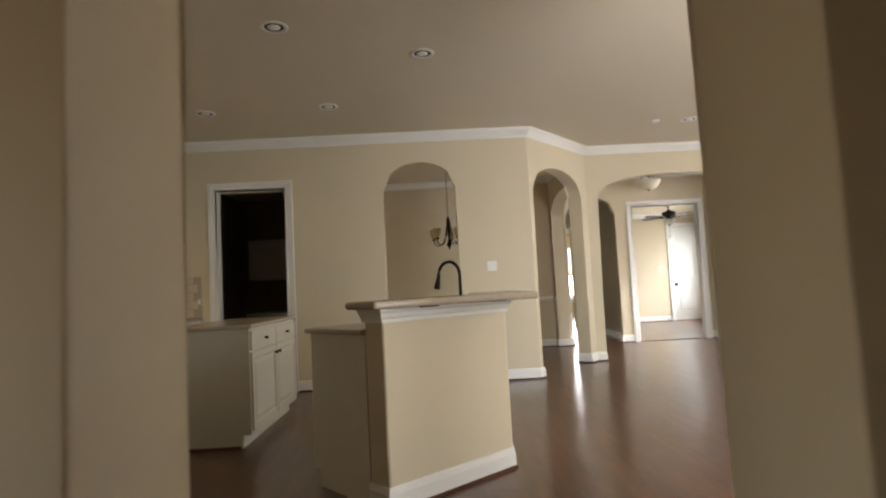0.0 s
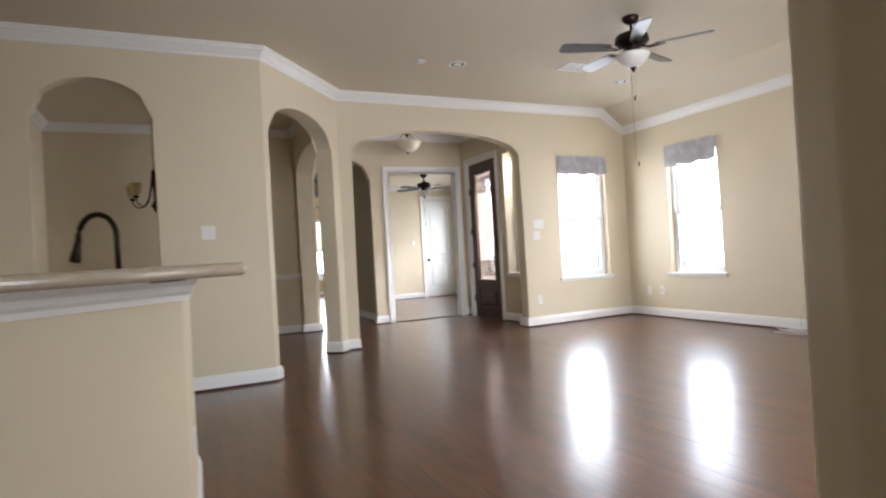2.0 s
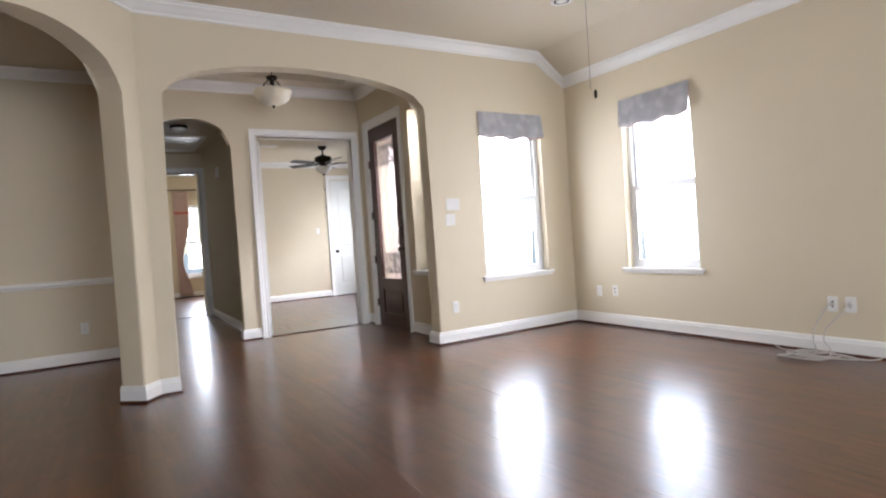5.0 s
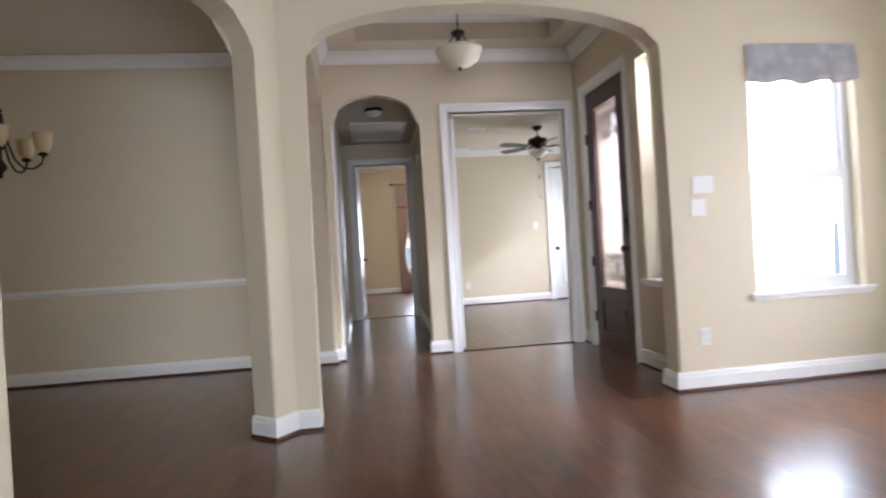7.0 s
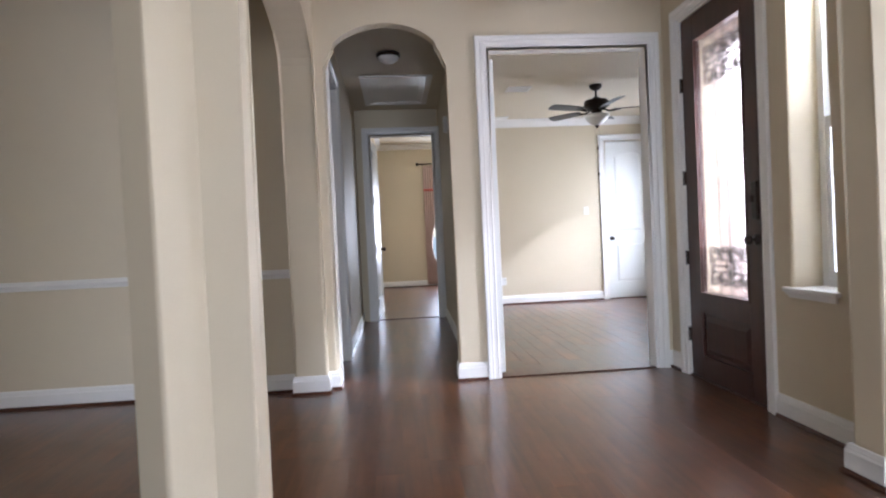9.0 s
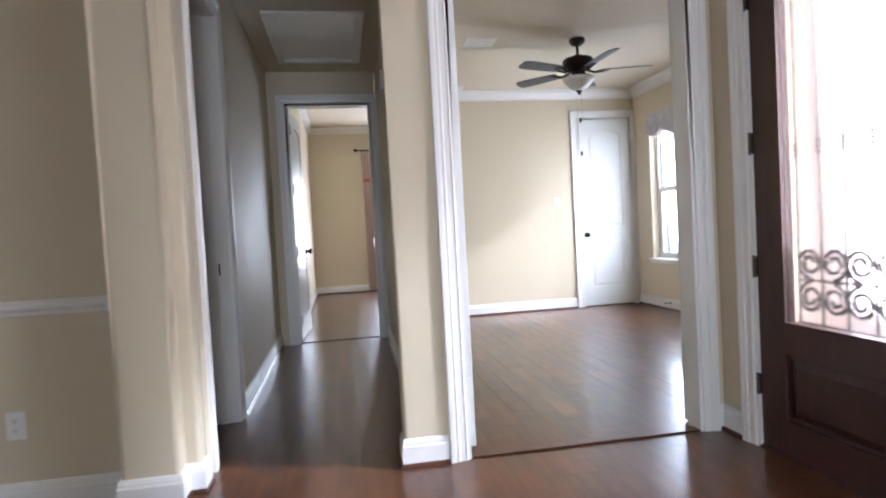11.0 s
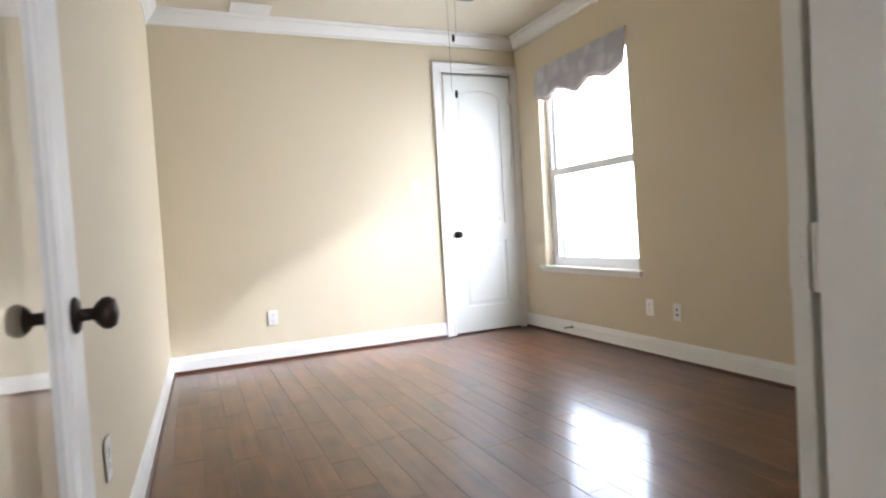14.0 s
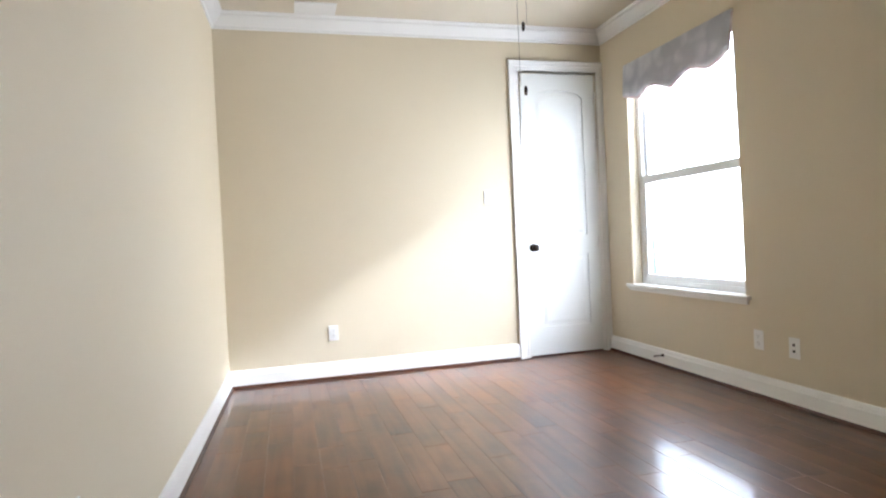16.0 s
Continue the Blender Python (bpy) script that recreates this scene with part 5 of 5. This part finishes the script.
u1 = base_unit(5.502, AY - 0.002, "cream base cabinet with drawer and doors beside the oven")
for a, b in ((5.52, 6.23), (6.245, 6.97)):
    shaker(u1, (FB, a, 0.745), (FB, b, 0.895), 'x', 1, ((a + b) / 2, 0.82))
    shaker(u1, (FB, a, 0.125), (FB, b, 0.73), 'x', 1, (a + 0.06, 0.665))
u2 = base_unit(3.3, 4.698, "cream base cabinet before the oven")
for a, b in ((3.32, 3.99), (4.005, 4.68)):
    shaker(u2, (FB, a, 0.745), (FB, b, 0.895), 'x', 1, ((a + b) / 2, 0.82))
    shaker(u2, (FB, a, 0.125), (FB, b, 0.73), 'x', 1, (b - 0.06, 0.665))
ov = thing("wall_oven", pose(0, 0, 0), "stainless steel built-in oven with black glass door", "oven")
part("body", boxes(((WX, ovy0, 0.10), (FB, ovy1, 0.917)), ((WX, ovy0, 0.0), (FB - 0.07, ovy1, 0.10))), CAB, ov)
part("frame", box(bmesh.new(), (FB, ovy0 + 0.02, 0.20), (FB + 0.022, ovy1 - 0.02, 0.90), 0.004), STEEL, ov)
od = part("oven_door", boxes(((FB + 0.023, ovy0 + 0.09, 0.25), (FB + 0.034, ovy1 - 0.09, 0.70))), BLACKG, ov, "black glass oven window")
part("handle", tube(bmesh.new(), [(FB + 0.024, ovy0 + 0.08, 0.735), (FB + 0.065, ovy0 + 0.08, 0.735), (FB + 0.065, ovy1 - 0.08, 0.735), (FB + 0.024, ovy1 - 0.08, 0.735)], 0.011, 10), STEEL, od, "steel bar handle")
part("control_panel", boxes(((FB + 0.023, ovy0 + 0.06, 0.765), (FB + 0.030, ovy1 - 0.06, 0.885))), BLACKG, ov)
wt = thing("range_worktop", pose(0, 0, 0.919), "beige granite worktop along the kitchen wall", "worktop")
part("slab", prism(bmesh.new(), [(WX + 0.001, 3.28), (FB + 0.03, 3.28), (FB + 0.03, AY - 0.002), (WX + 0.001, AY - 0.002)], 0, 0.032, 0.010), GRANITE, wt)
ck = thing("cooktop", pose(-3.02, 5.08, 0.952), "black gas cooktop with steel grates and knobs", "cooktop")
part("tray", box(bmesh.new(), (-0.24, -0.38, 0), (0.24, 0.38, 0.010), 0.004), STEEL, ck)
for dx, dy in ((-0.12, -0.22), (-0.12, 0.22), (0.10, -0.22), (0.10, 0.22), (0, 0)):
    part("burner", lathe(bmesh.new(), [(0.05, 0.010), (0.05, 0.016), (0.035, 0.020), (0.035, 0.026), (0.0, 0.028)], 18, (dx, dy, 0)), SLOT, ck)
    g = bmesh.new()
    for k in range(4):
        a = math.pi / 2 * k + 0.785
        tube(g, [(dx + 0.10 * math.cos(a), dy + 0.10 * math.sin(a), 0.012), (dx + 0.10 * math.cos(a), dy + 0.10 * math.sin(a), 0.042), (dx + 0.02 * math.cos(a), dy + 0.02 * math.sin(a), 0.042)], 0.006, 6)
    part("grate", g, STEEL, ck)
for k in range(5):
    part("control_knob", lathe(bmesh.new(), [(0.018, 0.010), (0.017, 0.030), (0.0, 0.032)], 14, (0.205, -0.20 + 0.1 * k, 0)), STEEL, ck)


def upper(y0, y1, z0, z1, depth, label, doors=2):
    t = thing("wall_cabinet", pose(0, 0, 0), label, "cabinet", "wall cabinets")
    part("body", boxes(((WX, y0, z0), (WX + depth, y1, z1))), CAB, t)
    part("cornice", boxes(((WX, y0 - 0.012, z1), (WX + depth + 0.025, y1 + 0.0, z1 + 0.025)), ((WX, y0 - 0.02, z1 + 0.025), (WX + depth + 0.045, y1 + 0.0, z1 + 0.055))), CAB, t, "moulded cornice")
    wd = (y1 - y0) / doors
    for i in range(doors):
        a, b = y0 + wd * i + 0.012, y0 + wd * (i + 1) - 0.006
        shaker(t, (WX + depth, a, z0 + 0.015), (WX + depth, b, z1 - 0.02), 'x', 1, ((b - 0.04) if i == 0 else (a + 0.04), z0 + 0.07))
    return t


upper(5.662, AY - 0.004, 1.445, 2.46, 0.32, "tall cream wall cabinet with panelled doors beside the microwave")
upper(4.87, 5.65, 1.92, 2.57, 0.42, "cream wall cabinet above the microwave")
upper(3.3, 4.858, 1.445, 2.42, 0.32, "tall cream wall cabinet by the range")
mw = thing("microwave", pose(0, 0, 0), "stainless over-range microwave with a dark glass door", "microwave")
part("case", box(bmesh.new(), (WX, 4.89, 1.455), (WX + 0.39, 5.645, 1.918), 0.006), STEEL, mw)
md = part("microwave_door", boxes(((WX + 0.391, 4.92, 1.53), (WX + 0.402, 5.50, 1.86))), BLACKG, mw, "dark glass door")
part("handle", tube(bmesh.new(), [(WX + 0.392, 5.54, 1.53), (WX + 0.43, 5.54, 1.55), (WX + 0.43, 5.54, 1.85), (WX + 0.392, 5.54, 1.87)], 0.010, 8), STEEL, md)
part("vent_grille", boxes(((WX + 0.391, 4.92, 1.87), (WX + 0.398, 5.61, 1.912))), STEEL, mw)
# cooktop lamp under the microwave
lp = part("cooktop_lamp", boxes(((WX + 0.12, 5.10, 1.449), (WX + 0.20, 5.40, 1.454))), ETCH, mw, "small lamp lens under the microwave")
kl = new("cooktop_lamp_light", bpy.data.lights.new("cooktop_lamp_light", 'AREA'))
kl.data.size, kl.data.energy, kl.data.color = 0.12, 3.0, (1.0, 0.80, 0.52)
kl.matrix_world = look((WX + 0.16, 5.25, 1.444), (WX + 0.16, 5.25, 0.9))
# tiled splashback
SW0, SW1 = 5.602, 6.308
sb = part("splashback", boxes(((WX, 3.3, 0.952), (WX + 0.006, SW0, 1.443)), ((WX, SW1, 0.952), (WX + 0.006, AY - 0.004, 1.443)), ((WX, SW0, 0.952), (WX + 0.006, SW1, 1.14)), ((WX, SW0, 1.315), (WX + 0.006, SW1, 1.443)), ((WX + 0.006, AY - 0.008, 0.952), (FB + 0.02, AY - 0.002, 1.443))), GROUT)
tagged(sb, "tumbled beige stone tile splashback", "splashback", kind="structure")
tme = mesh_of(box(bmesh.new(), (0, 0.003, 0.003), (0.010, 0.127, 0.097), 0.002), "tile", TILE)
for r in range(5):
    for c in range(16):
        y, z = 4.95 + 0.13 * c - (0.065 if r % 2 else 0.0), 0.955 + 0.10 * r
        if y + 0.13 > AY - 0.01 or (y + 0.13 > SW0 and y < SW1 and r in (1, 2, 3)):
            continue
        o = new("tile", tme)
        o.parent = sb
        o.location = (WX + 0.004, y, z)
tme2 = mesh_of(box(bmesh.new(), (0.003, -0.010, 0.003), (0.127, 0.0, 0.097), 0.002), "tile", TILE)
for r in range(5):
    for c in range(4):
        o = new("tile", tme2)
        o.parent = sb
        o.location = (WX + 0.014 + 0.13 * c + (0.05 if r % 2 else 0.0), AY - 0.006, 0.955 + 0.10 * r)
sw = thing("window_6", pose(WX, (SW0 + SW1) / 2, 0, 0, 0, 90), "small bright window low above the cooktop worktop", "window")
sw["kind"] = "structure"
part("window_frame", boxes(((-0.352, 0.06, 1.14), (-0.33, 0.11, 1.315)), ((0.33, 0.06, 1.14), (0.352, 0.11, 1.315)), ((-0.33, 0.06, 1.295), (0.33, 0.11, 1.315)), ((-0.33, 0.06, 1.14), (0.33, 0.11, 1.16))), VINYL, sw)
pn = part("pane", boxes(((-0.33, 0.08, 1.16), (0.33, 0.084, 1.295))), PANE, sw)
pn.visible_shadow = False
# dim shelves and cabinets in the pantry
for x0, z0, z1, lab in ((-2.9, 1.45, 2.1, "dim wall cabinet in the unlit pantry"), (-2.9, 0.0, 0.9, "dim base cabinet in the unlit pantry")):
    t = thing("pantry_cabinet", pose(0, 0, 0), lab, "cabinet")
    part("body", boxes(((x0, 9.6 if z0 else 9.4, z0), (-1.3, 10.48, z1))), CAB, t)
    for i in range(2):
        shaker(t, (x0 + 0.02 + 0.8 * i, 9.6 if z0 else 9.4, z0 + 0.03), (x0 + 0.78 + 0.8 * i, 0, z1 - 0.03), 'y', -1, (x0 + (0.72 if i == 0 else 0.86), z0 + 0.1 if z0 else z1 - 0.1))

# ---------------------------------------------------------------- bedroom curtain


def curtain(m, w, z0, z1, label):
    t = thing("curtain", m, label, "curtain")
    bm = bmesh.new()
    nx, nz = 48, 30
    g = []
    for i in range(nx + 1):
        u = i / nx
        col = []
        for j in range(nz + 1):
            v = j / nz
            z = z1 + (z0 - z1) * v
            pull = 1 - 0.60 * math.exp(-((v - 0.66) / 0.22) ** 2)
            x = u * w * pull
            y = -0.05 - 0.028 * math.sin(u * 44) * (0.6 + 0.4 * v)
            col.append(bm.verts.new((x, y, z)))
        g.append(col)
    for i in range(nx):
        for j in range(nz):
            bm.faces.new((g[i][j], g[i + 1][j], g[i + 1][j + 1], g[i][j + 1]))
    o = part("fabric", bm, CURT, t, "pale pinkish gathered fabric", True)
    sm = o.modifiers.new("thickness", 'SOLIDIFY')
    sm.thickness = 0.004
    bm = bmesh.new()
    gg = []
    for i in range(nx + 1):
        u = i / nx
        gg.append([bm.verts.new((u * w, -0.056 - 0.028 * math.sin(u * 44) * 0.7, z)) for z in (z1 - 0.50, z1 - 0.55)])
    for i in range(nx):
        bm.faces.new((gg[i][0], gg[i + 1][0], gg[i + 1][1], gg[i][1]))
    o = part("coral_band", bm, PINK, t, "coral coloured band", True)
    sm = o.modifiers.new("thickness", 'SOLIDIFY')
    sm.thickness = 0.005
    return t


curtain(pose(3.72, 19.0, 0), 0.34, 0.04, 2.62, "pale curtain with a coral band tied back beside the window")
rd = thing("curtain_rod", pose(3.60, 18.94, 2.66), "dark curtain rod with a ball finial", "curtain rod")
part("rod", tube(bmesh.new(), [(0, 0, 0), (1.9, 0, 0)], 0.012, 10), BRONZE, rd)
part("finial", lathe(bmesh.new(), [(0.012, -0.03), (0.03, -0.01), (0.032, 0.01), (0.02, 0.03), (0.0, 0.036)], 14), BRONZE, rd, smooth=True)
part("bracket", boxes(((0.10, -0.006, -0.02), (0.12, 0.06, 0.01))), BRONZE, rd)

# strike plate of the side room's jamb
sk = thing("strike_plate", pose(2.51, 11.463, 0.93), "dark bronze strike plate on the door jamb", "strike plate")
part("plate", boxes(((-0.03, -0.003, -0.035), (0.03, 0.0, 0.035))), BRONZE, sk)
part("latch_hole", boxes(((-0.012, -0.0042, -0.014), (0.012, -0.003, 0.014))), SLOT, sk)

# ---------------------------------------------------------------- porch outside the front door
po = boxes(((5.44, 8.50, -0.19), (7.3, 10.48, -0.04)))
tagged(part("pavement", po, STUCCO), "pale concrete porch slab outside the front door", "porch", kind="structure")
pw = boxes(((5.44, 10.472, -0.2), (7.30, 10.478, 3.2)))
pwl = tagged(part("wall_porch", pw, MORTAR), "pinkish stone cladding of the porch wall", "stone wall", kind="structure")
stones = [mesh_of(box(bmesh.new(), (0.0, -0.022 - 0.006 * k, 0.0), (0.20 + 0.07 * k, 0.004, 0.086), 0.006), "stone", BRICK) for k in range(3)]
rb = random.Random(3)
for r in range(32):
    bx = 5.45 + (0.06 if r % 2 else 0.0)
    while bx < 7.0:
        k = rb.randrange(3)
        o = new("stone", stones[k])
        o.parent = pwl
        o.location = (bx, 10.472, -0.10 + r * 0.098)
        bx += 0.212 + 0.07 * k

# ---------------------------------------------------------------- plank floor
W = 0.127
rg = random.Random(7)


def plank_mesh(ln):
    g, c, t = 0.0003, 0.0016, -0.012
    bm = bmesh.new()
    o = [(g, g), (W - g, g), (W - g, ln - g), (g, ln - g)]
    i = [(g + c, g + c), (W - g - c, g + c), (W - g - c, ln - g - c), (g + c, ln - g - c)]
    a = [bm.verts.new((x, y, t)) for x, y in o]
    b = [bm.verts.new((x, y, -0.0008)) for x, y in o]
    d = [bm.verts.new((x, y, 0)) for x, y in i]
    for k in range(4):
        n = (k + 1) % 4
        bm.faces.new((a[k], a[n], b[n], b[k]))
        bm.faces.new((b[k], b[n], d[n], d[k]))
    bm.faces.new(d)
    return bm


LENS = [0.30, 0.45, 0.61, 0.76, 0.91, 1.22]
shared = {}
floor = tagged(part("floor", boxes(((-3.29, -1.6, -0.0125), (7.16, 18.99, -0.0121))), SUB), "dark hand-scraped hickory plank floor, glossy", "floor", kind="structure")
verts, faces = [], []


def near(x, y):
    return 3.95 < x < 7.1 and 11.2 < y < 14.9


count = 0
col = 0
x = -3.29
while x < 7.15:
    y = -1.6 - rg.random()
    while y < 18.95:
        ln = rg.choice(LENS)
        y1 = min(y + ln, 18.99)
        y0 = max(y, -1.6)
        L = y1 - y0
        cx, cy = x + W / 2, (y0 + y1) / 2
        y += ln
        if L < 0.06 or (y0 > 10.56 and cx < 1.1) or (cy > 15.2 and cx > 6.4) or (cy < 1.2 and abs(cx) > 1.7) or (cx > 5.4 and y0 > 8.35 and y1 < 10.48):
            continue
        dz = rg.uniform(-0.0004, 0.0)
        if near(cx, cy) and count < 300 and abs(L - ln) < 1e-6:
            if ln not in shared:
                shared[ln] = mesh_of(plank_mesh(ln), "plank", PLANK)
            o = new("plank", shared[ln])
            o.parent = floor
            o.location = (x, y0, dz)
            count += 1
        else:
            g, c = 0.0, 0.0016
            k = len(verts)
            for px, py in ((g, g), (W - g, g), (W - g, L - g), (g, L - g)):
                verts.append((x + px, y0 + py, dz - 0.012))
            for px, py in ((g, g), (W - g, g), (W - g, L - g), (g, L - g)):
                verts.append((x + px, y0 + py, dz - 0.0003))
            for px, py in ((g + c, g + c), (W - g - c, g + c), (W - g - c, L - g - c), (g + c, L - g - c)):
                verts.append((x + px, y0 + py, dz))
            for n in range(4):
                q = (n + 1) % 4
                faces.append((k + n, k + q, k + 4 + q, k + 4 + n))
                faces.append((k + 4 + n, k + 4 + q, k + 8 + q, k + 8 + n))
            faces.append((k + 8, k + 9, k + 10, k + 11))
    x += W
me = bpy.data.meshes.new("planks")
me.from_pydata(verts, [], faces)
me.materials.append(PLANKS)
pk = new("planks", me)
pk.parent = floor
tagged(pk, "dark hand-scraped hickory planks", kind="stuff")
